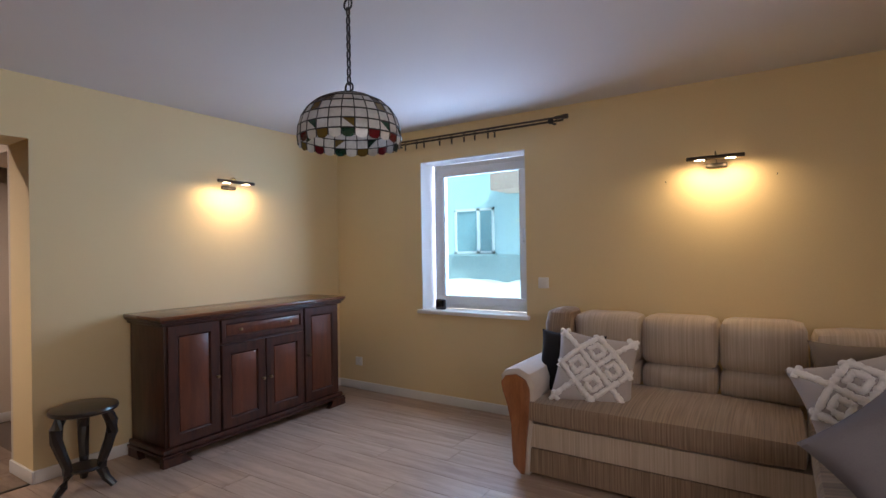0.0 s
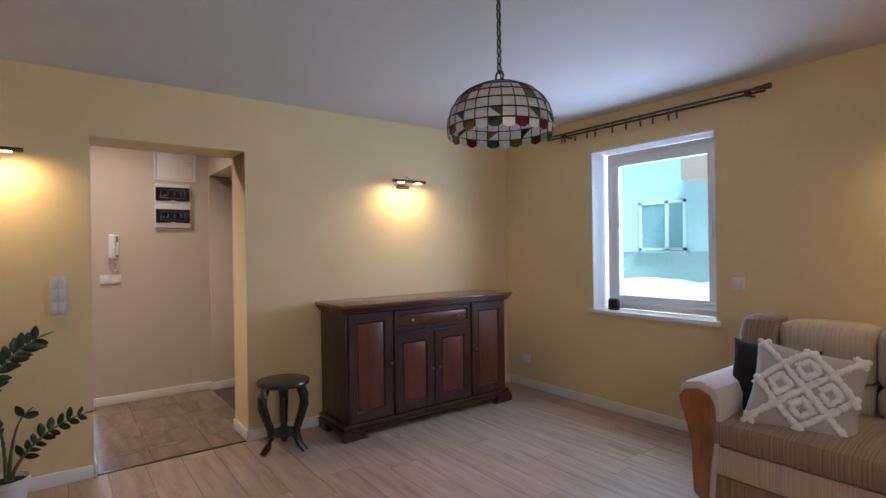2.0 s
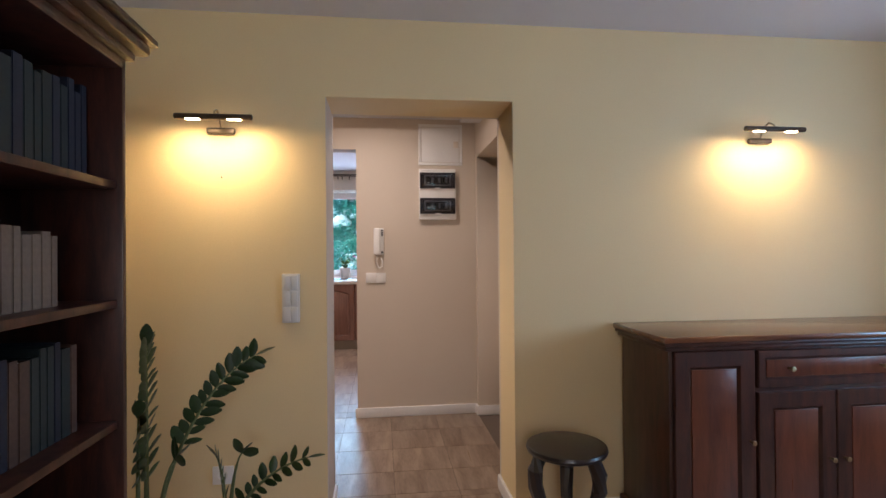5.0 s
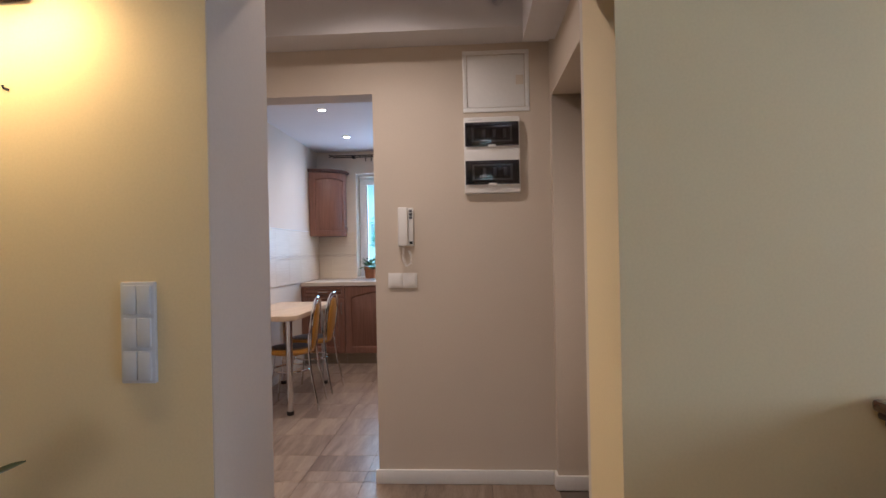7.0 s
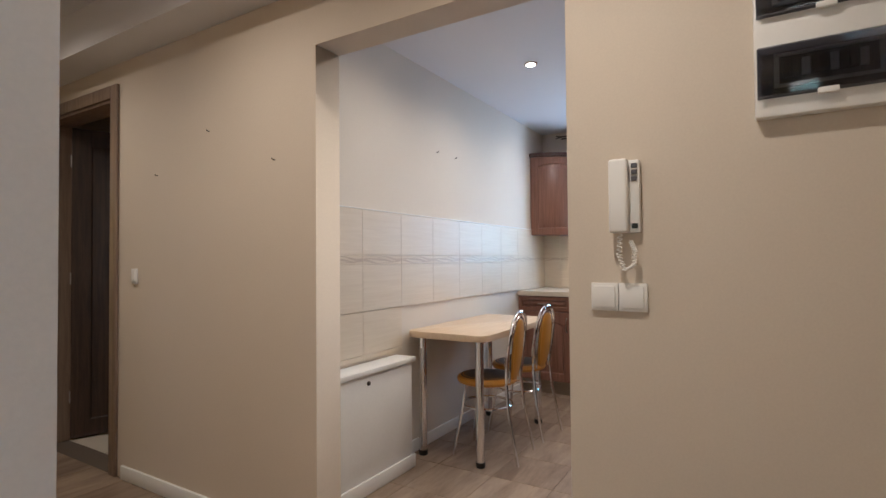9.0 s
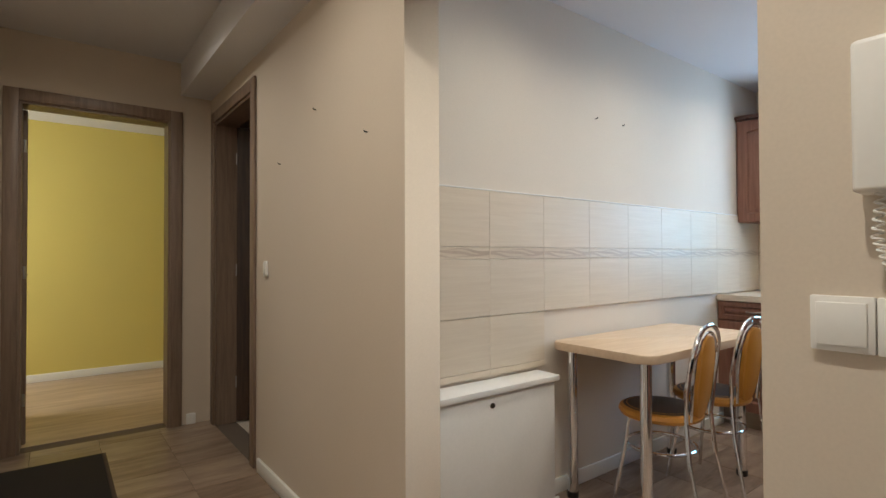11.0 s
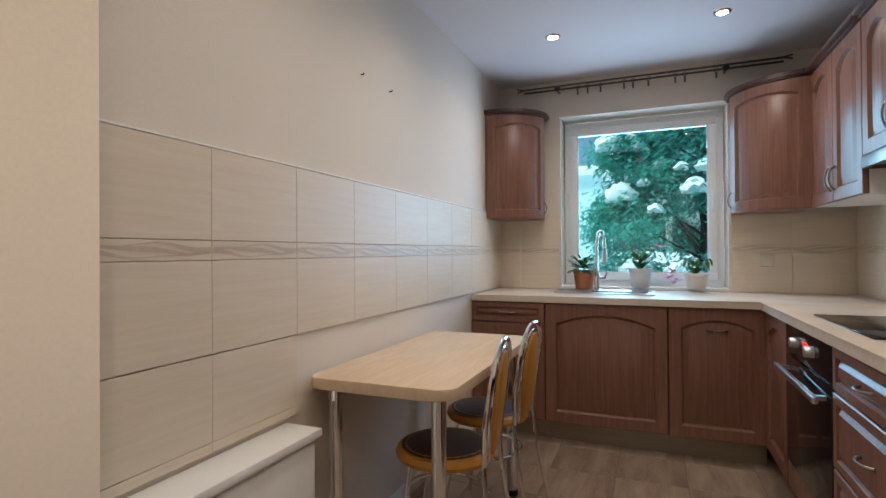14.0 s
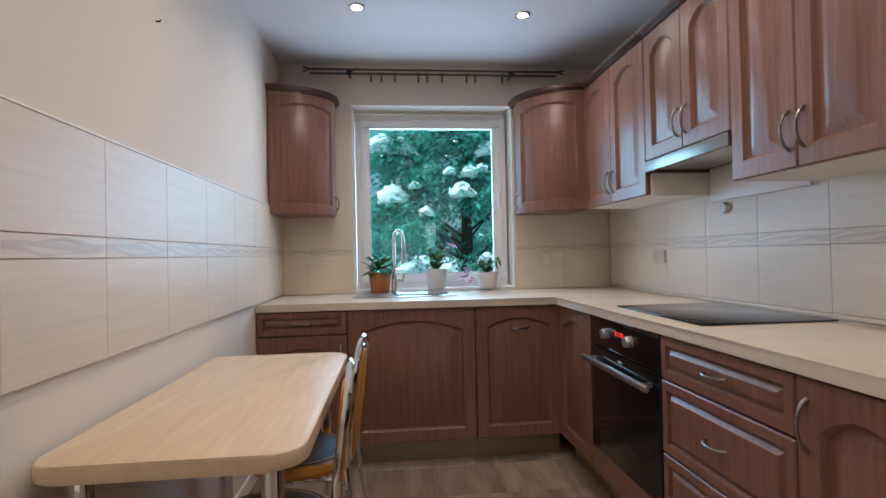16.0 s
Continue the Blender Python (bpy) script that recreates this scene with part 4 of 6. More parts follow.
def pad(bm, x0, x1, y0, y1, z0, z1, r, puff=0.0, axis=2):
    """An upholstered block with soft edges and a slight crown on one face."""
    s = bmesh.new()
    box(s, x0, x1, y0, y1, z0, z1)
    bmesh.ops.subdivide_edges(s, edges=s.edges[:], cuts=5, use_grid_fill=True)
    c = Vector(((x0 + x1) / 2, (y0 + y1) / 2, (z0 + z1) / 2))
    hs = Vector((abs(x1 - x0) / 2, abs(y1 - y0) / 2, abs(z1 - z0) / 2))
    for v in s.verts:
        d = v.co - c
        t = [max(-1, min(1, d[i] / hs[i])) for i in range(3)]
        core = Vector([max(-hs[i] + r, min(hs[i] - r, d[i])) for i in range(3)])
        e = d - core
        if e.length > 1e-6:
            v.co = c + core + e.normalized() * r
        o1, o2 = [i for i in range(3) if i != axis]
        v.co[axis] += puff * math.copysign(1, t[axis]) * (abs(t[axis]) > 0.9) * (1 - t[o1] ** 2) * (1 - t[o2] ** 2)
    me = bpy.data.meshes.new("tmp")
    s.to_mesh(me)
    s.free()
    bm.from_mesh(me)
    bpy.data.meshes.remove(me)


def sofa():
    o = thing("corner_sofa", pose(-1.80, 3.30, 0), "brown and beige striped corner sofa with curved wooden arm front", "sofa")
    L_, xr = 2.45, 1.43        # full length along the wall, start of the side wing
    D = 0.86
    for nm, d, ma, lb in (("base", (0.06, L_, 0.02, D, 0.02, 0.17), M_SEAT, "brown striped base"), ("band", (0.06, L_, 0.012, D, 0.172, 0.315), M_BACK, "light striped band below the seat")):
        bm = B()
        pad(bm, *d, 0.012)
        part(nm, bm, ma, o, lb)
    bm = B()
    pad(bm, 0.06, xr, -0.02, 0.70, 0.315, 0.455, 0.045, 0.02)
    part("seat", bm, M_SEAT, o)
    bm = B()
    pad(bm, xr + 0.005, L_, -1.05, 0.70, 0.315, 0.455, 0.045, 0.02)
    part("wing_seat", bm, M_SEATY, o)
    bm = B()
    pad(bm, xr + 0.02, L_, -1.04, 0.012, 0.02, 0.315, 0.015)
    part("wing_base", bm, M_BACKY, o)
    xs = (0.17, 0.60, 1.03, 1.46)
    for a, b in zip(xs, xs[1:]):
        for z0, z1, y0 in ((0.43, 0.60, 0.60), (0.585, 0.885, 0.615)):
            bm = B()
            pad(bm, a + 0.003, b - 0.003, y0, 0.88, z0, z1, 0.055, 0.03, 1)
            part("back_cushion", bm, M_BACK, o)
    bm = B()
    pad(bm, xs[-1] + 0.01, L_, 0.60, 0.88, 0.43, 0.86, 0.07, 0.03, 1)
    part("corner_cushion", bm, M_BACK, o)
    bm = B()
    pad(bm, L_ - 0.25, L_, -1.0, 0.60, 0.43, 0.86, 0.07, 0.03, 0)
    part("wing_back", bm, M_BACKY, o)
    bm = B()
    pad(bm, -0.02, 0.18, 0.56, 0.88, 0.30, 0.905, 0.075, 0.02, 1)
    part("ear", bm, M_SEAT, o, "dark striped rounded end of the back")
    # curved arm: rolls outwards at the top
    prof = [(0.06, 0.0), (0.0, 0.05), (-0.005, 0.16), (0.0, 0.30), (-0.03, 0.42), (-0.075, 0.50), (-0.085, 0.56), (-0.05, 0.60), (0.03, 0.615), (0.10, 0.585), (0.13, 0.53), (0.13, 0.40), (0.10, 0.20), (0.085, 0.0)]
    bm = B()
    prism(bm, prof, 0.03, 0.72, at=lambda x, y, z: (x + 0.02, z - 0.02, y + 0.008), bevel=0.012)
    part("armrest", bm, M_LIGHTCLOTH, o, "light beige padded armrest")
    bm = B()
    s = [(0.045 + (x - 0.045) * 0.82 - 0.012, 0.01 + y * 0.93) for x, y in prof]
    prism(bm, s, -0.012, 0.012, at=lambda x, y, z: (x + 0.02, z, y + 0.006), bevel=0.006)
    part("arm_front", bm, M_ARMWOOD, o, "polished cherry wood arm front")


sofa()


def cushion(m, w, h, t, material, label, pattern=None):
    """A throw cushion with pulled-out corners; tufted bands follow the diamond pattern."""
    o = thing("cushion", m, label, "cushion")
    n = 28
    bm = B()
    grid = {}

    def surf(u, v, s, lift=0.0):
        x, z = u * w / 2 * (1 - 0.10 * (1 - v * v) * u * u), v * h / 2 * (1 - 0.10 * (1 - u * u) * v * v)
        d = t / 2 * ((1 - u ** 4) * (1 - v ** 4)) ** 0.55
        d += 0.006 * noise.noise(Vector((u * 2.2, v * 2.2, s * 3))) * (1 - abs(u)) * 2
        return Vector((x, s * (d + lift), z))
    for s in (-1, 1):
        for i in range(n + 1):
            for j in range(n + 1):
                grid[s, i, j] = bm.verts.new(surf(2 * i / n - 1, 2 * j / n - 1, s))
        for i in range(n):
            for j in range(n):
                bm.faces.new((grid[s, i, j], grid[s, i + 1, j], grid[s, i + 1, j + 1], grid[s, i, j + 1]))
    bmesh.ops.remove_doubles(bm, verts=bm.verts, dist=1e-4)
    part("cover", bm, material, o)
    if pattern:
        rnd = random.Random(4)
        bm = B()

        def band(pts):
            path, rad = [], []
            for (a, b), (c, d) in zip(pts, pts[1:]):
                k = max(2, int(math.hypot(c - a, d - b) * 26))
                for q in range(k):
                    u, v = a + (c - a) * q / k, b + (d - b) * q / k
                    if abs(u) < 0.97 and abs(v) < 0.97:
                        path.append(surf(u + rnd.uniform(-0.012, 0.012), v + rnd.uniform(-0.012, 0.012), -1, rnd.uniform(0.0, 0.005)))
                        rad.append(rnd.uniform(0.012, 0.020))
            if len(path) > 2:
                tube(bm, path, 0.01, 6, radii=rad)
        for c in (-1.72, -0.86, 0, 0.86, 1.72):
            for s in (1, -1):
                band([(-1, s * (-1) + c), (1, s * 1 + c)])
        for p in range(-3, 4, 2):
            for q in range(-3, 4, 2):
                px, py = (p + q) * 0.215, (q - p) * 0.215
                if abs(px) < 0.8 and abs(py) < 0.8:
                    band([(px - 0.2, py), (px, py + 0.2), (px + 0.2, py), (px, py - 0.2), (px - 0.2, py)])
        part("tufted_pattern", bm, pattern, o, "raised white tufted diamond pattern", 80)
    return o


M_CUSH = mat("light_grey_cotton", (0.47, 0.43, 0.41), 0.9, fine=320, bump=0.3, vary=0.06, sheen=0.2)
M_TUFT = mat("white_tufted_cotton", (0.88, 0.86, 0.83), 0.95, fine=260, bump=0.8, vary=0.08, sheen=0.3, dist=0.004)
M_DARKC = mat("black_cushion_cloth", (0.012, 0.012, 0.014), 0.9, fine=300, bump=0.3, vary=0.2)
M_GREYC = mat("grey_cushion_cloth", (0.16, 0.15, 0.16), 0.9, fine=300, bump=0.3, vary=0.12)
M_TAUPE = mat("taupe_cushion_cloth", (0.20, 0.16, 0.12), 0.9, fine=300, bump=0.3, vary=0.12)
cushion(pose(-1.56, 3.66, 0.60, -24, 4, 10), 0.40, 0.40, 0.13, M_DARKC, "plain black cushion behind a white one")
cushion(pose(-1.375, 3.54, 0.60, -30, 8, 14), 0.46, 0.45, 0.15, M_CUSH, "light grey cushion with white tufted diamonds", M_TUFT)
cushion(pose(-0.17, 3.33, 0.62, -34, -16, 8), 0.46, 0.46, 0.16, M_CUSH, "light grey cushion with white tufted diamonds", M_TUFT)
cushion(pose(-0.14, 3.63, 0.66, -24, 0, 10), 0.42, 0.40, 0.13, M_TAUPE, "plain taupe cushion in the sofa corner")
cushion(pose(-0.10, 2.82, 0.60, -30, -35, 30), 0.50, 0.46, 0.16, M_GREYC, "plain dark grey cushion on the sofa wing")

bm = B()
box(bm, -0.045, 0.045, -0.02, 0.02, 0, 0.09, bevel=0.012, seg=3)
c = solid("desk_clock", bm, M_BLACK, "small black square clock on the window sill", "clock", pose(-2.93, YN + 0.05, 0.798, 0, 0, 8))
boxpart("dial", (-0.035, 0.035, -0.0225, -0.0195, 0.012, 0.08), M_BLACKGLASS, c, 0.002, "black glass dial")


def bookcase():
    o = thing("bookcase", pose(-3.27, 0.0, 0), "dark walnut bookcase with glass doors and open shelves", "bookcase")
    D, H = 0.40, 1.87
    xs = (0.0, 0.66, 1.52)
    bm = B()
    box(bm, 0, xs[-1], 0.0, 0.012, 0.08, H - 0.05)
    part("back_panel", bm, M_SIDE, o)
    for a in xs:
        boxpart("side_panel", (a - (0.02 if a else 0), a + 0.02 if a < 1.5 else a, 0.012, D, 0.0, H - 0.04), M_SIDE, o, 0.002)
    for a, b in zip(xs, xs[1:]):
        for z in (0.09, 0.455, 0.80, 1.14, 1.475):
            boxpart("shelf", (a + 0.021, b - 0.021, 0.013, D - 0.015 - (0.02 if a else 0), z - 0.011, z + 0.011), M_SIDE, o, 0.002)
    boxpart("top_panel", (0.0, xs[-1], 0.0, D, H - 0.06, H - 0.031), M_SIDE, o, 0.001)
    for nm, ov, z0, z1, bv in (("cornice_moulding", 0.02, H - 0.03, H - 0.006, 0.008), ("cornice", 0.05, H - 0.005, H + 0.029, 0.012), ("cornice_cap", 0.065, H + 0.03, H + 0.05, 0.006)):
        boxpart(nm, (-ov, xs[-1], 0.0, D + ov, z0, z1), M_SIDE, o, bv)
    bm = B()
    box(bm, 0.0, xs[-1], 0.012, D + 0.005, 0.0, 0.08, bevel=0.004)
    part("plinth", bm, M_SIDE, o)
    w = (xs[2] - xs[1] - 0.02) / 2
    for i in range(2):
        x0 = xs[1] + 0.01 + i * w
        bm = B()
        panel(bm, w - 0.003, H - 0.16, 0.022, 0.055, 0, lambda u, v, d: (x0 + u, D + d, 0.09 + v), n=3, depth=0.008, groove=0.012, raised=False, hole=True)
        d = part("glass_door", bm, M_SIDE, o)
        boxpart("pane", (x0 + 0.055, x0 + w - 0.058, D + 0.006, D + 0.010, 0.145, H - 0.125), M_BCGLASS, d, 0, "dark reflecting glass")
        bm = B()
        box(bm, x0 + w / 2 - 0.009, x0 + w / 2 + 0.009, D + 0.003, D + 0.018, 0.146, H - 0.127, bevel=0.003)
        for z in (0.57, 0.99, 1.40):
            box(bm, x0 + 0.056, x0 + w - 0.06, D + 0.004, D + 0.017, z - 0.009, z + 0.009, bevel=0.003)
        part("glazing_bar", bm, M_SIDE, d)
        bm = B()
        kx = x0 + (w - 0.03 if i == 0 else 0.025)
        lathe(bm, [(0.0, 0.0), (0.006, 0.0), (0.005, 0.012), (0.012, 0.02), (0.012, 0.026), (0.0, 0.03)], 12)
        bmesh.ops.transform(bm, matrix=Matrix.Translation((kx, D + 0.02, 1.16)) @ Matrix.Rotation(radians(-90), 4, "X"), verts=bm.verts)
        part("knob", bm, M_BRASS, d, "small brass knob")


bookcase()
BOOKS = [mat("dark_blue_book_cloth", (0.010, 0.016, 0.030), 0.6, rand=0.5, vary=0.3), mat("cream_book_paper", (0.17, 0.125, 0.088), 0.7, rand=0.4, vary=0.2), mat("brown_book_cloth", (0.08, 0.045, 0.03), 0.6, rand=0.5, vary=0.3), mat("green_book_cloth", (0.010, 0.022, 0.022), 0.6, rand=0.5, vary=0.3)]


def book(x, z, w, h, d, mt, label):
    o = thing("book", pose(x, 0.335 - 0.02, z), label, "book", "books in the bookcase")
    bm = B()
    for dd in ((0, 0.002, -d, 0, 0, h), (w - 0.002, w, -d, 0, 0, h), (0.002, w - 0.002, -0.003, 0.002, 0, h)):
        box(bm, *dd)
    part("cover", bm, mt, o)
    boxpart("pages", (0.002, w - 0.002, -d + 0.004, -0.003, 0.004, h - 0.005), M_POTW, o, 0, "cream paper pages")


rb = random.Random(8)
for x0, x1, z, hh, mts, lb in ((-3.23, -2.90, 1.486, 0.25, (0, 3), "dark cloth-bound book on the top shelf"), (-3.10, -2.66, 1.151, 0.19, (1,), "pale old book in a row on the shelf"),
                               (-3.18, -2.70, 0.811, 0.24, (0, 3, 2), "dark cloth-bound book on the shelf"),
                               (-2.55, -1.85, 1.486, 0.23, (2, 0, 3), "dark book behind the glass door"), (-2.55, -1.95, 0.811, 0.23, (2, 0, 1), "dark book behind the glass door")):
    x = x0
    while x < x1:
        w = rb.uniform(0.025, 0.042)
        book(x, z, w - 0.002, hh * rb.uniform(0.92, 1.04), 0.17, BOOKS[rb.choice(mts)], lb)
        x += w


def leaf_mesh(length, width, mt, curl=0.15):
    bm = B()
    n = 6
    rows = []
    for i in range(n + 1):
        s = i / n
        w = width * math.sin(math.pi * min(1, s * 0.93 + 0.03)) ** 0.75
        z = -curl * length * s * s
        rows.append([bm.verts.new((length * s, -w / 2, z)), bm.verts.new((length * s, 0, z - w * 0.15)), bm.verts.new((length * s, w / 2, z))])
    for A, C in zip(rows, rows[1:]):
        bm.faces.new((A[0], A[1], C[1], C[0])), bm.faces.new((A[1], A[2], C[2], C[1]))
    me = mesh_of(bm, "leaf", 80)
    me.materials.append(mt)
    return me


ZLEAF = leaf_mesh(0.088, 0.045, M_LEAF)


def pot(o, r, h, mt, label, saucer=False):
    bm = B()
    lathe(bm, [(0, 0.0), (r * 0.72, 0.0), (r * 0.78, 0.006), (r * 0.95, h * 0.8), (r, h * 0.82), (r * 1.03, h), (r * 0.95, h), (r * 0.9, h * 0.86), (0, h * 0.86)], 28)
    part("pot", bm, mt, o, label)
    bm = B()
    lathe(bm, [(r * 0.91, h * 0.865), (r * 0.5, h * 0.9), (0, h * 0.91)], 20)
    part("soil", bm, M_SOIL, o, "dark potting soil")


def zz_plant(m, stems, r, h, mt, label, plabel, seed, scale=1.0):
    rnd = random.Random(seed)
    o = thing("potted_plant", m, label, "plant")
    pot(o, r, h, mt, plabel)
    for bx, by, tipx, tipy, top, bare in stems:
        pts = []
        for k in range(13):
            s = k / 12
            pts.append(Vector((bx + tipx * s ** 1.8, by + tipy * s ** 1.8, h * 0.85 + (top - h * 0.85) * (s - 0.18 * s ** 4))))
        bm = B()
        tube(bm, pts, 0.008, 7, radii=[0.011 - 0.008 * k / 12 for k in range(13)])
        st = part("stem", bm, M_STEM, o)
        ll = sum((b - a).length for a, b in zip(pts, pts[1:]))
        n = max(3, int(ll * (1 - bare) / 0.034))
        for k in range(n):
            s = bare + (1 - bare) * k / (n - 0.5)
            i = min(11, int(s * 12))
            p = pts[i].lerp(pts[i + 1], s * 12 - i)
            d = (pts[i + 1] - pts[i]).normalized()
            side = d.cross(Vector((tipy + 0.01, -tipx + 0.3, 0.4))).normalized()
            for sg in (-1, 1):
                out = (side * sg + d * 0.75 + Vector((rnd.uniform(-0.15, 0.15), rnd.uniform(-0.15, 0.15), rnd.uniform(-0.1, 0.2)))).normalized()
                nz = (d.cross(side) + Vector((rnd.uniform(-0.3, 0.3), rnd.uniform(-0.3, 0.3), 0.3))).normalized()
                yv = nz.cross(out).normalized()
                zv = out.cross(yv)
                lf = new("leaf", ZLEAF)
                lf.parent = st
                k2 = scale * rnd.uniform(0.75, 1.05)
                lf.matrix_basis = Matrix.Translation(p) @ Matrix((out, yv, zv)).transposed().to_4x4() @ Matrix.Scale(k2, 4)
        lf = new("leaf", ZLEAF)
        lf.parent = st
        lf.matrix_basis = Matrix.Translation(pts[-1]) @ (pts[-1] - pts[-2]).to_track_quat("X", "Z").to_matrix().to_4x4() @ Matrix.Scale(scale, 4)


zz_plant(pose(-3.62, 0.30, 0), [(0, 0, 0.02, 0.01, 1.14, 0.35), (-0.03, 0.0, -0.14, 0.33, 1.04, 0.5), (0.02, -0.02, 0.06, 0.03, 0.86, 0.5), (0.01, 0.03, 0.02, 0.08, 0.66, 0.97)], 0.11, 0.17, M_POTR,
         "tall glossy green plant in a brown pot on the floor", "brown plastic pot", 3, 0.92)
zz_plant(pose(-3.86, 0.50, 0), [(0, 0, 0.03, -0.03, 0.55, 0.35), (0.01, 0.02, -0.02, 0.30, 0.50, 0.35), (0, 0.01, 0.03, 0.06, 0.56, 0.99)], 0.095, 0.18, M_POTW,
         "small glossy green plant in a white pot on the floor", "white fluted ceramic pot", 4, 0.78)

# ---- kitchen ----


def bow(parent, x, z, length=0.11, vertical=True, y=-0.02, mt=None):
    """A bowed metal handle on a front that faces local -y."""
    bm = B()
    pts, rad = [], []
    for k in range(11):
        s = k / 10
        a = (s - 0.5) * length
        d = -0.028 * math.sin(math.pi * s) ** 0.55
        pts.append((x, y + d, z + a) if vertical else (x + a, y + d, z))
        rad.append(0.0042 + 0.002 * abs(2 * s - 1) ** 2)
    tube(bm, pts, 0.005, 8, radii=rad)
    part("handle", bm, mt or M_HANDLE, parent, "bowed dark steel handle")


def front(parent, name, x0, z0, w, h, rise, margin=0.065, mt=None, at=None):
    bm = B()
    panel(bm, w - 0.003, h - 0.003, 0.02, margin, rise, at or (lambda u, v, d: (x0 + 0.0015 + u, -d, z0 + 0.0015 + v)), n=15, depth=0.013 if name == "drawer" else 0.015, groove=0.011 if name == "drawer" else 0.021)
    return part(name, bm, mt or M_KIT, parent)


def base_unit(m, w, fronts, label, depth=0.6, plinth=True):
    """fronts: (kind, z0, height, rise, handle) from the list below; z from the floor."""
    o = thing("base_cabinet", m, label, "cabinet", "kitchen base cabinets")
    boxpart("body", (0.001, w - 0.001, 0.002, depth, 0.125, 0.866), M_KIT, o, 0.001)
    if plinth:
        boxpart("plinth", (0.0, w, 0.06, 0.075, 0.0, 0.122), M_PLINTH, o, 0, "brushed metal-look plinth")
    for kind, z0, h, rise, hd in fronts:
        f = front(o, kind, 0, z0, w, h, rise, 0.032 if kind == "drawer" else 0.065)
        if hd == "h":
            bow(f, w / 2, z0 + h - (h / 2 if kind == "drawer" else 0.125 if rise else 0.06), 0.10, False)
        elif hd == "r":
            bow(f, w - 0.035, z0 + h - 0.11, 0.12)
        elif hd == "l":
            bow(f, 0.035, z0 + h - 0.11, 0.12)
    return o


M_PLINTH = mat("metal_look_plinth", (0.34, 0.29, 0.23), 0.3, 0.7, stretch=(1, 40, 40), vary=0.1)
FX, FY = -8.56, 1.265
base_unit(pose(FX, KY0 + 0.003, 0, 0, 0, 90), 0.483, [("drawer", 0.735, 0.13, 0, "h"), ("door", 0.127, 0.605, 0.05, "r")], "brown kitchen base cabinet with a drawer over a door")
base_unit(pose(FX, 0.058, 0, 0, 0, 90), 0.706, [("door", 0.127, 0.738, 0.06, "")], "brown kitchen sink cabinet with a wide arched door")
base_unit(pose(FX, 0.766, 0, 0, 0, 90), 0.495, [("door", 0.127, 0.738, 0.05, "h")], "brown kitchen base cabinet with an arched door")
base_unit(pose(FX + 0.022, FY, 0), 0.465, [("door", 0.127, 0.738, 0.05, "")], "narrow brown corner cabinet with an arched door")
base_unit(pose(-7.428, FY, 0), 0.607, [("drawer", 0.712, 0.152, 0, "h"), ("drawer", 0.455, 0.254, 0, "h"), ("drawer", 0.127, 0.325, 0, "h")], "brown kitchen cabinet with three drawers")
base_unit(pose(-6.82, FY, 0), 0.345, [("door", 0.127, 0.738, 0.05, "l")], "brown kitchen base cabinet with an arched door")


def oven():
    o = thing("oven", pose(-8.07, FY, 0), "black glass built-in oven with a steel bar handle", "oven")
    w = 0.638
    boxpart("body", (0.002, w - 0.002, 0.002, 0.56, 0.127, 0.864), M_BLACK, o)
    boxpart("plinth", (0, w, 0.06, 0.075, 0, 0.122), M_PLINTH, o)
    boxpart("lower_front", (0.002, w - 0.002, -0.018, 0, 0.127, 0.245), M_KIT, o, 0.004, "brown panel below the oven")
    cp = boxpart("control_panel", (0.002, w - 0.002, -0.02, 0, 0.728, 0.862), M_BLACKGLASS, o, 0.003)
    for x in (0.2, 0.42):
        bm = B()
        lathe(bm, [(0.0, 0.03), (0.019, 0.03), (0.021, 0.026), (0.022, 0.0), (0.0, 0.0)], 20)
        bmesh.ops.transform(bm, matrix=Matrix.Translation((x, -0.02, 0.8)) @ Matrix.Rotation(radians(90), 4, "X"), verts=bm.verts)
        part("knob", bm, M_STEEL, cp, "round steel knob")
    bm = B()
    for i, dx in enumerate((-0.034, -0.012, 0.014, 0.034)):
        x = 0.31 + dx
        for d in ((x - 0.006, x + 0.006, 0.817, 0.819), (x - 0.006, x + 0.006, 0.803, 0.805), (x + 0.004, x + 0.006, 0.803, 0.819)):
            box(bm, d[0], d[1], -0.0215, -0.0205, d[2], d[3])
    part("display", bm, M_REDLED, cp, "small red lit display")
    d = boxpart("door", (0.002, w - 0.002, -0.022, 0, 0.249, 0.722), M_BLACKGLASS, o, 0.004, "black glass oven door")
    boxpart("badge", (w / 2 - 0.018, w / 2 + 0.018, -0.0235, -0.0215, 0.693, 0.703), M_STEEL, d)
    bm = B()
    tube(bm, [(0.04, -0.06, 0.668), (w - 0.04, -0.06, 0.668)], 0.011, 10)
    box(bm, 0.01, w - 0.01, -0.075, -0.055, 0.655, 0.68, bevel=0.006)
    for x in (0.06, w - 0.06):
        box(bm, x - 0.008, x + 0.008, -0.06, -0.02, 0.66, 0.676)
    part("handle", bm, M_STEEL, d, "wide steel bar handle")


oven()


def worktop():
    o = thing("worktop", pose(0, 0, 0), "L-shaped beige stone-look worktop on brown cabinets", "worktop")
    bm = B()
    e = 0.035
    out = [(KX + 0.002, KY0 + 0.002), (FX + e, KY0 + 0.002), (FX + e, FY - e), (-6.475, FY - e), (-6.475, KY1 - 0.002), (KX + 0.002, KY1 - 0.002)]
    prism(bm, out, 0.868, 0.908, bevel=0.012)
    part("slab", bm, M_WORKTOP, o)
    bm = B()
    box(bm, KX + 0.01, -6.48, KY1 - 0.012, KY1 - 0.002, 0.9085, 0.925, bevel=0.003)
    part("edge_strip", bm, M_WORKTOP, o)


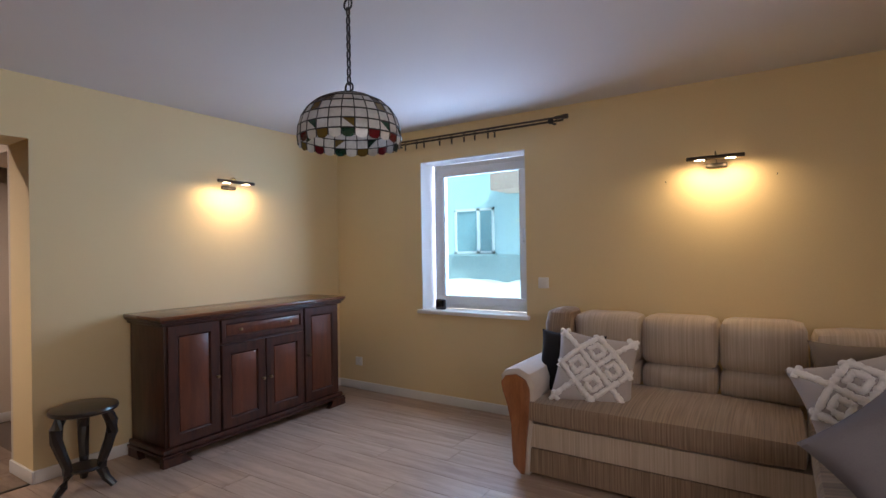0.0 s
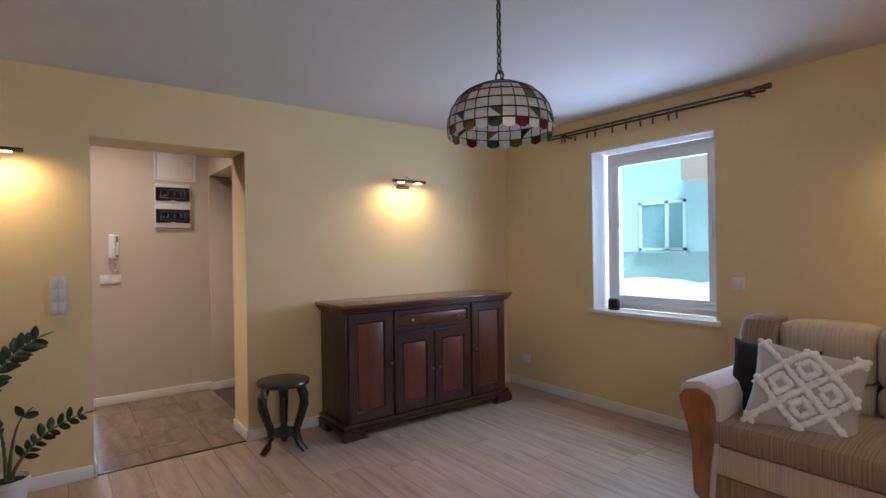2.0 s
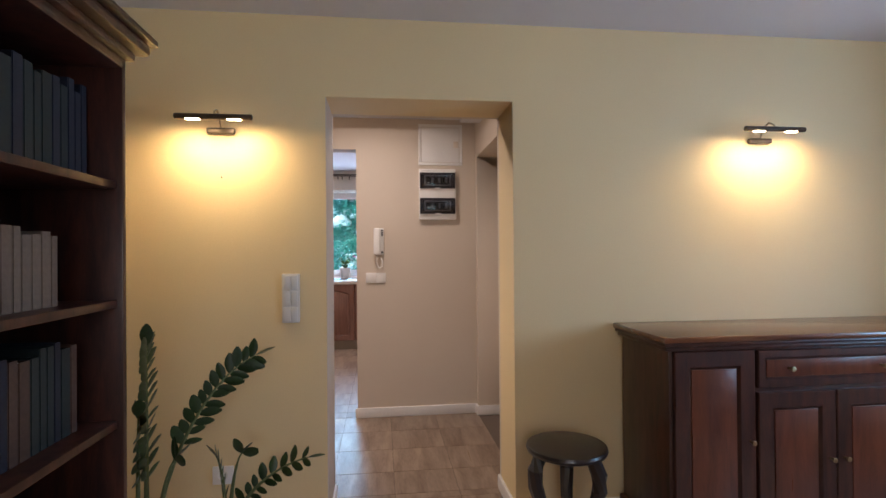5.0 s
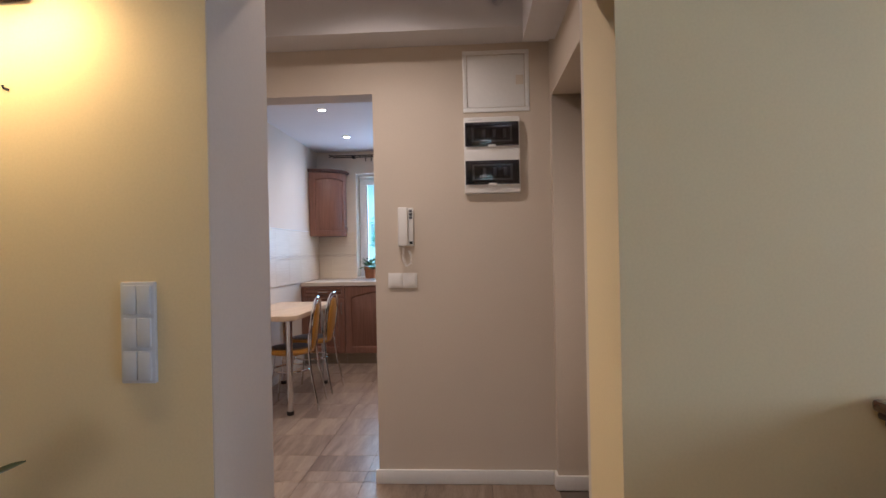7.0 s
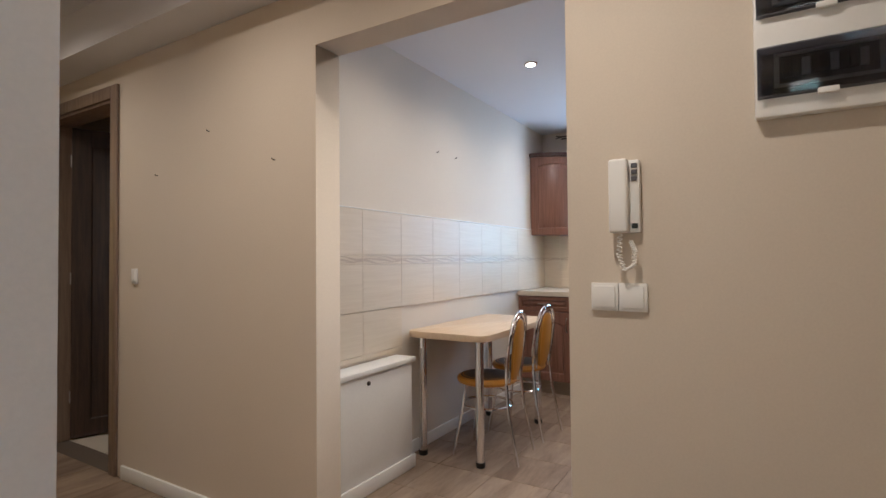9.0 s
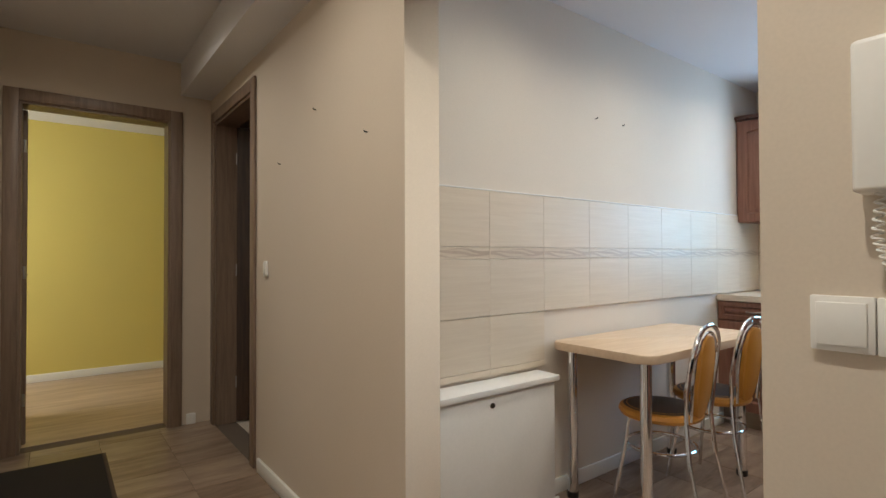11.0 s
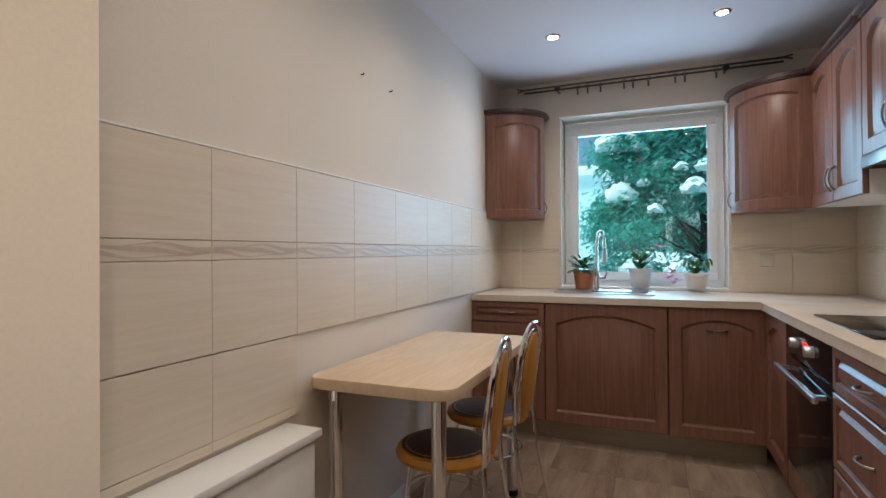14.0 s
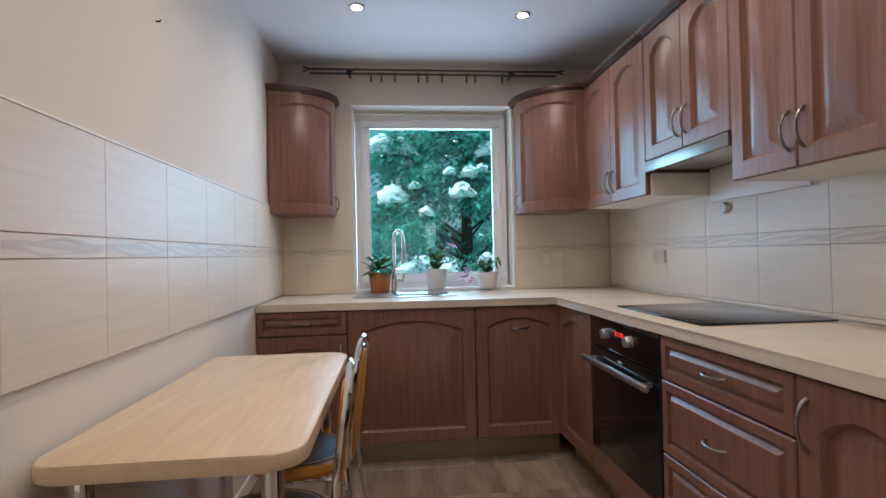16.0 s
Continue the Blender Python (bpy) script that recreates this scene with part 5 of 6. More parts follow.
worktop()


def hob():
    o = thing("hob", pose(-7.93, 1.315, 0.909), "flat black glass hob set on the worktop", "hob")
    boxpart("glass_plate", (0, 0.64, 0, 0.49, 0, 0.006), M_BLACKGLASS, o, 0.002)


hob()


def sink():
    o = thing("sink", pose(-8.97, 0.07, 0.909), "small stainless steel sink with a drainer", "sink")
    bm = B()
    box(bm, -0.19, 0.19, 0.0, 0.63, 0, 0.006, bevel=0.003)
    part("rim", bm, M_STEEL, o)
    bm = B()
    n = 28
    for r0, r1, z0, z1 in ((1.0, 0.97, 0.0095, 0.012), (0.97, 0.9, 0.012, 0.0065), (0.9, 0.0, 0.0065, 0.0063)):
        pr = [[(0.0 + 0.13 * r * math.copysign(abs(math.cos(a)) ** 0.5, math.cos(a)), 0.42 + 0.19 * r * math.copysign(abs(math.sin(a)) ** 0.5, math.sin(a)), z) for a in np.linspace(0, 2 * math.pi, n + 1)[:-1]] for r, z in ((r0, z0), (r1, z1))]
        A, C = [[bm.verts.new(v) for v in q] for q in pr]
        for k in range(n):
            bm.faces.new((A[k], A[(k + 1) % n], C[(k + 1) % n], C[k]))
    bmesh.ops.remove_doubles(bm, verts=bm.verts, dist=1e-5)
    part("bowl", bm, M_CHROME, o, "polished oval bowl")
    for k in range(6):
        bm = B()
        tube(bm, [(-0.12, 0.05 + 0.026 * k, 0.006), (0.12, 0.05 + 0.026 * k, 0.006)], 0.004, 6)
        part("drainer_rib", bm, M_STEEL, o)
    o = thing("tap", pose(-9.11, 0.32, 0.909), "tall chrome kitchen tap with a curved spout", "tap")
    bm = B()
    lathe(bm, [(0.026, 0), (0.026, 0.008), (0.019, 0.016), (0.018, 0.12), (0.012, 0.13)], 20)
    part("body", bm, M_CHROME, o)
    bm = B()
    tube(bm, [(0, 0, 0.1), (0, 0, 0.33)] + [(0.055 - 0.055 * math.cos(a), 0.03 - 0.03 * math.cos(a), 0.33 + 0.085 * math.sin(a)) for a in np.linspace(0.2, math.pi, 12)] + [(0.112, 0.062, 0.28)], 0.011, 12)
    part("spout", bm, M_CHROME, o)
    bm = B()
    tube(bm, [(0.111, 0.061, 0.30), (0.114, 0.063, 0.20)], 0.014, 12, radii=[0.013, 0.016])
    part("spray_head", bm, M_STEEL, o, "brushed steel spray head")
    bm = B()
    tube(bm, [(0, 0.012, 0.085), (0, 0.06, 0.09)], 0.011, 10)
    tube(bm, [(0, 0.052, 0.09), (0.0, 0.07, 0.135)], 0.006, 8)
    part("lever", bm, M_CHROME, o)


sink()

UZ0, UZ1, UY = 1.425, 2.175, 1.54


def curved_cabinet(cy, ax, ay, label):
    o = thing("wall_cabinet", pose(0, 0, 0), label, "cabinet", "kitchen wall cabinets")
    cx, th1 = KX + 0.05, radians(80)

    def arc(k, g):
        a = th1 * k
        return (cx + (ax + g) * math.cos(a), cy + math.copysign(abs(ay) + g, ay) * math.sin(a))
    N_ = 14
    for nm, g, z0, z1, ma in (("body", -0.004, UZ0, UZ1, M_KIT), ("cornice", 0.035, UZ1 + 0.012, UZ1 + 0.036, M_KITD), ("cornice_moulding", 0.022, UZ1, UZ1 + 0.012, M_KITD)):
        e = 0.02 if g > 0 else 0.0
        q = arc(1, g)
        out = [arc(k / N_, g) for k in range(N_ + 1)] + [(KX + 0.002, q[1]), (KX + 0.002, cy + 0.002)]
        bm = B()
        prism(bm, out, z0, z1)
        part(nm, bm, ma, o)
    W_ = 0.47
    bm = B()
    panel(bm, W_, UZ1 - UZ0 - 0.004, 0.018, 0.06, 0.025, lambda u, v, d: (*arc(0.01 + 0.98 * u / W_, d), UZ0 + 0.002 + v), n=21, depth=0.014, groove=0.02)
    d = part("curved_door", bm, M_KIT, o)
    p, q = Vector((*arc(0.93, 0.018), UZ0 + 0.08)), Vector((*arc(0.93, 0.045), UZ0 + 0.08))
    bm = B()
    tube(bm, [p.lerp(q, math.sin(math.pi * k / 8) ** 0.55) + Vector((0, 0, 0.10 * (k / 8 - 0.5))) for k in range(9)], 0.005, 8)
    part("handle", bm, M_HANDLE, d, "bowed dark steel handle")


curved_cabinet(KY0 + 0.002, 0.29, 0.37, "brown wall cabinet with a curved arched door")
curved_cabinet(UY, 0.37, -0.375, "brown wall cabinet with a curved arched door")


def wall_unit(x0, x1, z0, splits, hd, label):
    o = thing("wall_cabinet", pose(x0, UY, 0), label, "cabinet", "kitchen wall cabinets")
    w = x1 - x0
    boxpart("body", (0.001, w - 0.001, 0.002, KY1 - UY - 0.003, z0 + 0.004, UZ1), M_KIT, o)
    boxpart("underside", (0.003, w - 0.003, 0.006, KY1 - UY - 0.005, z0, z0 + 0.0035), M_WHITE, o, 0, "white underside board")
    n = len(splits) - 1
    for i, (a, b) in enumerate(zip(splits, splits[1:])):
        f = front(o, "door", a - x0, z0, b - a, UZ1 - z0, 0.05, 0.06)
        s = hd[i]
        bow(f, (b - x0 - 0.03) if s == "r" else (a - x0 + 0.03), z0 + 0.115, 0.12)
    bm = B()
    box(bm, 0, w, -0.03, KY1 - UY - 0.002, UZ1 + 0.001, UZ1 + 0.013, bevel=0.003)
    box(bm, 0, w, -0.052, KY1 - UY - 0.002, UZ1 + 0.013, UZ1 + 0.037, bevel=0.006)
    part("cornice", bm, M_KITD, o, "dark moulded cornice")


wall_unit(-8.80, -8.03, UZ0, (-8.80, -8.417, -8.03), "rl", "brown two-door wall cabinet with arched panels")
wall_unit(-8.03, -7.413, 1.583, (-8.03, -7.716, -7.413), "rl", "short brown wall cabinet above the cooker hood")
wall_unit(-7.413, -6.80, UZ0 - 0.025, (-7.413, -7.116, -6.80), "rl", "brown two-door wall cabinet with arched panels")
wall_unit(-6.80, -6.48, UZ0 - 0.025, (-6.80, -6.48), "l", "narrow brown wall cabinet with an arched panel")

def hood():
    o = thing("cooker_hood", pose(-8.028, UY - 0.018, 1.518), "slim steel cooker hood under the wall cabinet", "cooker hood")
    boxpart("visor", (0.0, 0.612, -0.01, 0.012, 0.012, 0.062), M_HANDLE, o, 0.003)
    boxpart("body", (0.01, 0.602, 0.014, 0.32, 0.03, 0.06), M_BLACK, o, 0.002)
    boxpart("filter", (0.03, 0.582, 0.03, 0.28, 0.022, 0.029), M_STEEL, o, 0.002, "metal grease filter")
    b = boxpart("side_board", (0.0, 0.008, 0.02, 0.325, -0.10, 0.01), M_WHITE, o, 0.001, "pale board with screw holes")
    boxpart("back_board", (0.01, 0.60, 0.312, 0.326, -0.13, 0.025), M_WHITE, o, 0.001, "pale board behind the hood")


hood()


def fridge():
    o = thing("fridge", pose(-6.46, 1.245, 0), "tall dark fridge at the end of the worktop", "fridge")
    boxpart("body", (0, 0.56, 0.03, 0.61, 0.03, 1.9), M_BLACK, o, 0.006)
    boxpart("door", (0.002, 0.558, -0.02, 0.028, 0.05, 1.895), M_BLACKGLASS, o, 0.008)
    bm = B()
    tube(bm, [(0.05, -0.02, 0.8), (0.05, -0.06, 0.82), (0.05, -0.06, 1.2), (0.05, -0.02, 1.22)], 0.01, 10)
    part("handle", bm, M_STEEL, o, "steel bar handle")


fridge()


def table():
    o = thing("kitchen_table", pose(-7.87, KY0 + 0.018, 0), "beech-look kitchen table with chrome tube legs", "table")
    W_, D_, r = 1.10, 0.535, 0.075
    out = [(0.0, 0.0)] + [(W_ - 0.05 + 0.05 * math.sin(a), 0.05 - 0.05 * math.cos(a)) for a in np.linspace(0, math.pi / 2, 7)] + [(W_ - r + r * math.cos(a), D_ - r + r * math.sin(a)) for a in np.linspace(0, math.pi / 2, 8)] + [(r - r * math.sin(a), D_ - r + r * math.cos(a)) for a in np.linspace(0, math.pi / 2, 8)]
    bm = B()
    prism(bm, out, 0.727, 0.765, bevel=0.006)
    part("tabletop", bm, M_BEECH, o)
    for x, y in ((W_ - 0.09, D_ - 0.08), (W_ - 0.09, 0.06), (0.09, D_ - 0.08), (0.09, 0.06)):
        bm = B()
        lathe(bm, [(0.025, 0.02), (0.025, 0.715), (0.045, 0.718), (0.045, 0.7265), (0.0, 0.7265)], 20, x, y)
        l = part("leg", bm, M_CHROME, o, "chrome tube leg")
        bm = B()
        lathe(bm, [(0.0, 0.0), (0.026, 0.0), (0.028, 0.006), (0.028, 0.03), (0.0, 0.031)], 20, x, y)
        part("foot", bm, M_BLACK, l, "black rubber foot")


table()


def chair():
    """Sits towards local -y; the back at +y."""
    o = thing("kitchen_chair", pose(-7.10, -0.03, 0, 0, 0, 4), "chrome tube chair with ochre round seat and oval back", "chair", "chairs at the kitchen table")
    bm = B()
    lathe(bm, [(0, 0.432), (0.16, 0.432), (0.18, 0.44), (0.187, 0.455), (0.18, 0.472), (0.15, 0.482), (0, 0.486)], 32)
    s = part("seat", bm, M_ORANGE, o)
    bm = B()
    lathe(bm, [(0.165, 0.4795), (0.10, 0.489), (0, 0.492)], 28)
    part("seat_top", bm, M_DARKPVC, s, "dark brown seat top")
    bm = B()
    ring = [(0.155 * math.cos(a), 0.155 * math.sin(a), 0.30) for a in np.linspace(0, 2 * math.pi, 29)[:-1]]
    tube(bm, ring, 0.008, 8, True)
    part("leg_ring", bm, M_CHROME, o, "chrome ring between the legs")
    for sx in (-1, 1):
        bm = B()
        tube(bm, [(sx * 0.11, -0.10, 0.43), (sx * 0.115, -0.115, 0.3), (sx * 0.15, -0.16, 0.0)], 0.0095, 10)
        part("leg", bm, M_CHROME, o)
        bm = B()
        tube(bm, [(sx * 0.15, 0.25, 0.0), (sx * 0.135, 0.19, 0.3), (sx * 0.13, 0.175, 0.47)], 0.0095, 10)
        part("leg", bm, M_CHROME, o)
    bm = B()
    hoop = [(-0.13, 0.175, 0.46), (-0.145, 0.185, 0.6), (-0.135, 0.205, 0.74)] + [(-0.125 * math.cos(a), 0.212 + 0.012 * math.sin(a), 0.77 + 0.105 * math.sin(a)) for a in np.linspace(0.15, math.pi - 0.15, 14)] + [(0.135, 0.205, 0.74), (0.145, 0.185, 0.6), (0.13, 0.175, 0.46)]
    tube(bm, hoop, 0.0105, 10)
    part("back_frame", bm, M_CHROME, o, "chrome hoop of the back")
    bm = B()
    hoop = [(-0.09, 0.18, 0.46), (-0.10, 0.192, 0.62), (-0.095, 0.207, 0.74)] + [(-0.088 * math.cos(a), 0.212 + 0.01 * math.sin(a), 0.76 + 0.085 * math.sin(a)) for a in np.linspace(0.15, math.pi - 0.15, 12)] + [(0.095, 0.207, 0.74), (0.10, 0.192, 0.62), (0.09, 0.18, 0.46)]
    tube(bm, hoop, 0.007, 8)
    part("inner_frame", bm, M_CHROME, o)
    bm = B()
    n = 26
    rows = []
    for k in range(n):
        a = 2 * math.pi * k / n
        rows.append((0.078 * math.copysign(abs(math.cos(a)) ** 0.75, math.cos(a)), 0.645 + 0.185 * math.copysign(abs(math.sin(a)) ** 0.85, math.sin(a))))
    prism(bm, rows, -0.014, 0.016, at=lambda x, y, z: (x, 0.188 + z + 0.12 * (y - 0.6), y), bevel=0.008)
    part("backrest", bm, M_ORANGE, o, "ochre padded backrest")
    return o


c1 = chair()
copy_thing(c1, pose(-7.58, -0.02, 0, 0, 0, -5))


def white_box():
    o = thing("wall_box", pose(-6.67, KY0 + 0.002, 0), "white painted box cover along the kitchen wall", "cabinet")
    boxpart("body", (0, 0.765, 0, 0.127, 0.0, 0.606), M_WHITE, o, 0.003)
    boxpart("lid", (-0.020, 0.768, 0, 0.142, 0.6065, 0.633), M_WHITE, o, 0.004, "white lid board")
    bm = B()
    lathe(bm, [(0, 0.006), (0.011, 0.006), (0.012, 0.0)], 14)
    bmesh.ops.transform(bm, matrix=Matrix.Translation((0.39, 0.127, 0.56)) @ Matrix.Rotation(radians(-90), 4, "X"), verts=bm.verts)
    part("lock", bm, M_BRONZE, o, "small round lock")


white_box()
M_CREAMP = mat("cream_plastic", (0.62, 0.55, 0.44), 0.35, vary=0.03, bump=0.01)
plate("socket", pose(-8.525, KY1 - 0.009, 1.125, 0, 0, 180), 0.125, 0.075, [(-0.03, 0, 0.05, 0.05), (0.03, 0, 0.05, 0.05)], "socket", "cream double socket on the tiles", M_CREAMP)
plate("light_switch", on_x(KX + 0.009, 1.375, 1.12), 0.08, 0.08, [(0, 0, 0.06, 0.06)], "switch", "cream blank switch plate on the tiles", M_CREAMP)
bm = B()
lathe(bm, [(0, 0.018), (0.022, 0.018), (0.026, 0.012), (0.026, 0.0)], 20)
bmesh.ops.rotate(bm, cent=(0, 0, 0), matrix=Matrix.Rotation(radians(90), 3, "X"), verts=bm.verts)
solid("plug_cover", bm, M_POTG, "round grey plastic cap on the tiles", "cover", pose(-7.926, KY1 - 0.009, 1.349))
curtain_rod(pose(KX + 0.1, -0.21, 2.40, 0, 0, 90), 1.68, (0.26, 1.35), (0.40, 0.47, 0.56, 0.72, 0.78, 0.88, 1.05, 1.11, 1.30), 0.007, "fork")

PLEAF = leaf_mesh(0.05, 0.03, M_LEAF2, 0.3)
CLEAF = leaf_mesh(0.06, 0.026, M_LEAF2, 0.5)


def small_plant(m, r, h, mt, plabel, label, mode, seed):
    rnd = random.Random(seed)
    o = thing("potted_plant", m, label, "plant", "plants on the kitchen sill")
    pot(o, r, h, mt, plabel)
    if mode == "bushy":
        for k in range(110):
            a, e = rnd.uniform(0, 2 * math.pi), rnd.uniform(0.1, 1.2)
            d = Vector((math.cos(a) * math.cos(e), math.sin(a) * math.cos(e), math.sin(e)))
            lf = new("leaf", PLEAF)
            lf.parent = o
            lf.matrix_basis = Matrix.Translation(Vector((0, 0, h * 0.95)) + d * rnd.uniform(0.02, 0.085)) @ (d + Vector((0, 0, -0.2))).to_track_quat("X", "Z").to_matrix().to_4x4() @ Matrix.Scale(rnd.uniform(0.6, 1.1), 4)
        return
    tips = []
    for k in range(22):
        a, R = rnd.uniform(0, 2 * math.pi), rnd.uniform(0.06, 0.13)
        p, dz = Vector((0, 0, h * 0.9)), rnd.uniform(0.07, 0.15) if mode == "cactus" else rnd.uniform(0.03, 0.10)
        prev = p
        for j in range(4):
            s = (j + 1) / 4
            q = Vector((R * s * math.cos(a), R * s * math.sin(a), h * 0.9 + dz * math.sin(s * (1.9 if mode == "cactus" else 2.4))))
            lf = new("leaf", CLEAF)
            lf.parent = o
            lf.matrix_basis = Matrix.Translation(prev) @ (q - prev).to_track_quat("X", "Z").to_matrix().to_4x4() @ Matrix.Scale((q - prev).length / 0.055, 4)
            prev = q
        tips.append(prev)
    side = max(tips, key=lambda q: q.y if mode == "cactus" else -q.y + q.x)
    for t_ in ([side] if mode == "cactus" else [side, side + Vector((0.0, -0.02, -0.04)), side + Vector((0.02, 0.02, -0.05))]):
        bm = B()
        for k in range(9):
            a = k * 2.4
            d = Vector((math.cos(a), math.sin(a), rnd.uniform(-0.6, 0.6))).normalized()
            s2 = d.cross(Vector((0, 0, 1))).normalized()
            l = 0.042
            bm.faces.new([bm.verts.new(t_ + v) for v in (Vector((0, 0, 0)), d * l * 0.6 + s2 * 0.013, d * l, d * l * 0.6 - s2 * 0.013)])
        part("flower", bm, M_PINK if mode == "cactus" else M_LILAC, o, "pink open flower")


small_plant(pose(-9.155, 0.225, 0.931 - 0.022) @ Matrix.Scale(1.22, 4), 0.062, 0.115, M_TERRA, "terracotta pot", "small bushy green plant in a terracotta pot", "bushy", 1)
small_plant(pose(-9.17, 0.605, 0.931) @ Matrix.Scale(1.22, 4), 0.062, 0.11, M_POTG, "light grey ceramic pot", "green succulent with a pink flower in a grey pot", "cactus", 2)
small_plant(pose(-9.17, 0.955, 0.931) @ Matrix.Scale(1.22, 4), 0.064, 0.085, M_POTW, "white bowl-shaped pot", "trailing green plant with lilac flowers in a white pot", "trail", 6)

# ---- ceiling spots ----


def ceiling_spot(x, y, z, watts, lit=True):
    o = thing("ceiling_spot", pose(x, y, z), "small round recessed ceiling spot, lit", "ceiling lamp", "recessed ceiling spots")
    bm = B()
    lathe(bm, [(0.030, -0.001), (0.030, -0.006), (0.042, -0.006), (0.046, 0.0)], 24)
    part("ring", bm, M_CHROME, o, "chrome ring")
    bm = B()
    lathe(bm, [(0.0, -0.0025), (0.029, -0.0025), (0.029, -0.001)], 20)
    part("bulb", bm, M_SPOTGLOW, o, "glowing bulb")
    spot_lamp("spot_light", (x, y, z - 0.012), (x, y, 0), watts, (1.0, 0.89, 0.75), 160, 1.0, 0.025)


KS = 20.5
for x, y in ((-8.39, 0.15), (-8.43, 1.045), (-7.34, 0.19), (-7.34, 1.05), (-6.44, 0.19), (-6.44, 1.05)):
    ceiling_spot(x, y, KIT_C, KS)
# one hall lamp is known; the row of three is added to light it
for x, y, watts in ((-5.0, -1.75, 26), (-5.0, -0.35, 36), (-5.0, 1.0, 48)):
    ceiling_spot(x, y, HALL_C, watts)

# ---- hall ----


M_DARKGREY = mat("dark_grey_plastic", (0.09, 0.09, 0.10), 0.5, vary=0.1)


def fuse_box():
    o = thing("fuse_box", on_x(XH, 1.567, 1.535), "white double fuse box with smoked covers", "fuse box")
    bm = B()
    box(bm, -0.146, 0.146, 0, 0.035, 0, 0.40, bevel=0.008)
    part("case", bm, M_PLASTIC, o)
    for z in (0.045, 0.245):
        # flat plate on the case; the shade of a recess is its dark colour
        bm = B()
        box(bm, -0.14, 0.14, 0.0355, 0.0375, z, z + 0.125)
        w = part("opening", bm, M_DARKGREY, o, "flat plate coloured dark as a shaded recess, with breakers")
        for k in range(9):
            boxpart("breaker", (-0.075 + k * 0.018, -0.059 + k * 0.018, 0.0376, 0.046, z + 0.045, z + 0.085), M_BLACK if k % 3 else M_POTG, w, 0.001)
        bm = B()
        for d in ((-0.105, 0.105, z + 0.022, z + 0.030), (-0.105, 0.105, z + 0.096, z + 0.104), (-0.105, -0.094, z + 0.030, z + 0.096), (0.094, 0.105, z + 0.030, z + 0.096)):
            box(bm, d[0], d[1], 0.0376, 0.044, d[2], d[3], bevel=0.001)
        part("inner_frame", bm, M_SILVER, w, "grey frame round the breakers")
        c = boxpart("smoked_cover", (-0.138, 0.138, 0.048, 0.052, z + 0.002, z + 0.123), M_SMOKE, o, 0.003, "smoked transparent plastic cover")
        boxpart("latch", (-0.02, 0.02, 0.04, 0.053, z - 0.008, z + 0.006), M_PLASTIC, c, 0.002)
    bm = B()
    box(bm, 0.05, 0.12, 0.0352, 0.0362, 0.381, 0.386)
    part("marking", bm, M_POTG, o, "grey printed line")


fuse_box()
o = thing("wall_hatch", on_x(XH, 1.595, 1.967), "white metal inspection hatch in the hall wall", "hatch")
bm = B()
for d in ((-0.175, 0.175, 0, 0.008, 0, 0.022), (-0.175, 0.175, 0, 0.008, 0.303, 0.325), (-0.175, -0.153, 0, 0.008, 0.022, 0.303), (0.153, 0.175, 0, 0.008, 0.022, 0.303)):
    box(bm, *d, bevel=0.002)
part("hatch_frame", bm, M_WHITE, o)
d = boxpart("hatch_door", (-0.150, 0.150, 0, 0.006, 0.025, 0.30), M_WHITE, o, 0.002)
boxpart("catch", (-0.145, -0.105, 0.006, 0.009, 0.14, 0.19), M_CREAM, d, 0.001, "small pale catch")


def door_phone():
    o = thing("door_phone", on_x(XH, 1.105, 1.264), "white door phone with coiled cord on the hall wall", "door phone")
    boxpart("base", (-0.04, 0.04, 0, 0.022, 0, 0.205), M_PLASTIC, o, 0.006)
    bm = B()
    box(bm, -0.012, 0.04, 0.023, 0.05, 0.0, 0.207, bevel=0.008, seg=3)
    part("handset", bm, M_PLASTIC, o, "white handset")
    for k in range(3):
        boxpart("button", (-0.034, -0.018, 0.0225, 0.027, 0.145 + k * 0.018, 0.158 + k * 0.018), M_DARKGREY, o, 0.001)
    boxpart("label_field", (-0.034, -0.018, 0.0225, 0.025, 0.012, 0.026), M_BLACK, o)
    bm = B()
    path = [Vector((0.012, 0.03, 0.0)), Vector((0.016, 0.035, -0.06)), Vector((0.0, 0.036, -0.105)), Vector((-0.024, 0.034, -0.09)), Vector((-0.026, 0.03, -0.05)), Vector((-0.014, 0.025, -0.022))]
    pts = []
    turns, n = 26, 260
    for k in range(n):
        s = k / (n - 1) * (len(path) - 1)
        i = min(int(s), len(path) - 2)
        p = path[i].lerp(path[i + 1], s - i)
        a = k / n * turns * 2 * math.pi
        pts.append(p + Vector((math.cos(a) * 0.006, math.sin(a) * 0.006, 0)))
    tube(bm, pts, 0.0018, 5)
    part("coiled_cord", bm, M_PLASTIC, o, "white coiled cord")


door_phone()
o = thing("vent", pose(XH + 0.2, 1.6, 2.46, 0, 0, -90), "small round grey vent in the ceiling beam", "vent")
for r in (0.008, 0.016, 0.024):
    bm = B()
    tube(bm, [(r * math.cos(a), 0.004, r * math.sin(a)) for a in np.linspace(0, 2 * math.pi, 21)[:-1]], 0.003, 5, True)
    part("ring", bm, M_POTG, o)
o = thing("vent", pose(XH + 0.2, -0.9, 2.46, 0, 0, -90), "small round grey vent in the ceiling beam", "vent")
for r in (0.008, 0.016, 0.024):
    bm = B()
    tube(bm, [(r * math.cos(a), 0.004, r * math.sin(a)) for a in np.linspace(0, 2 * math.pi, 21)[:-1]], 0.003, 5, True)
    part("ring", bm, M_POTG, o)


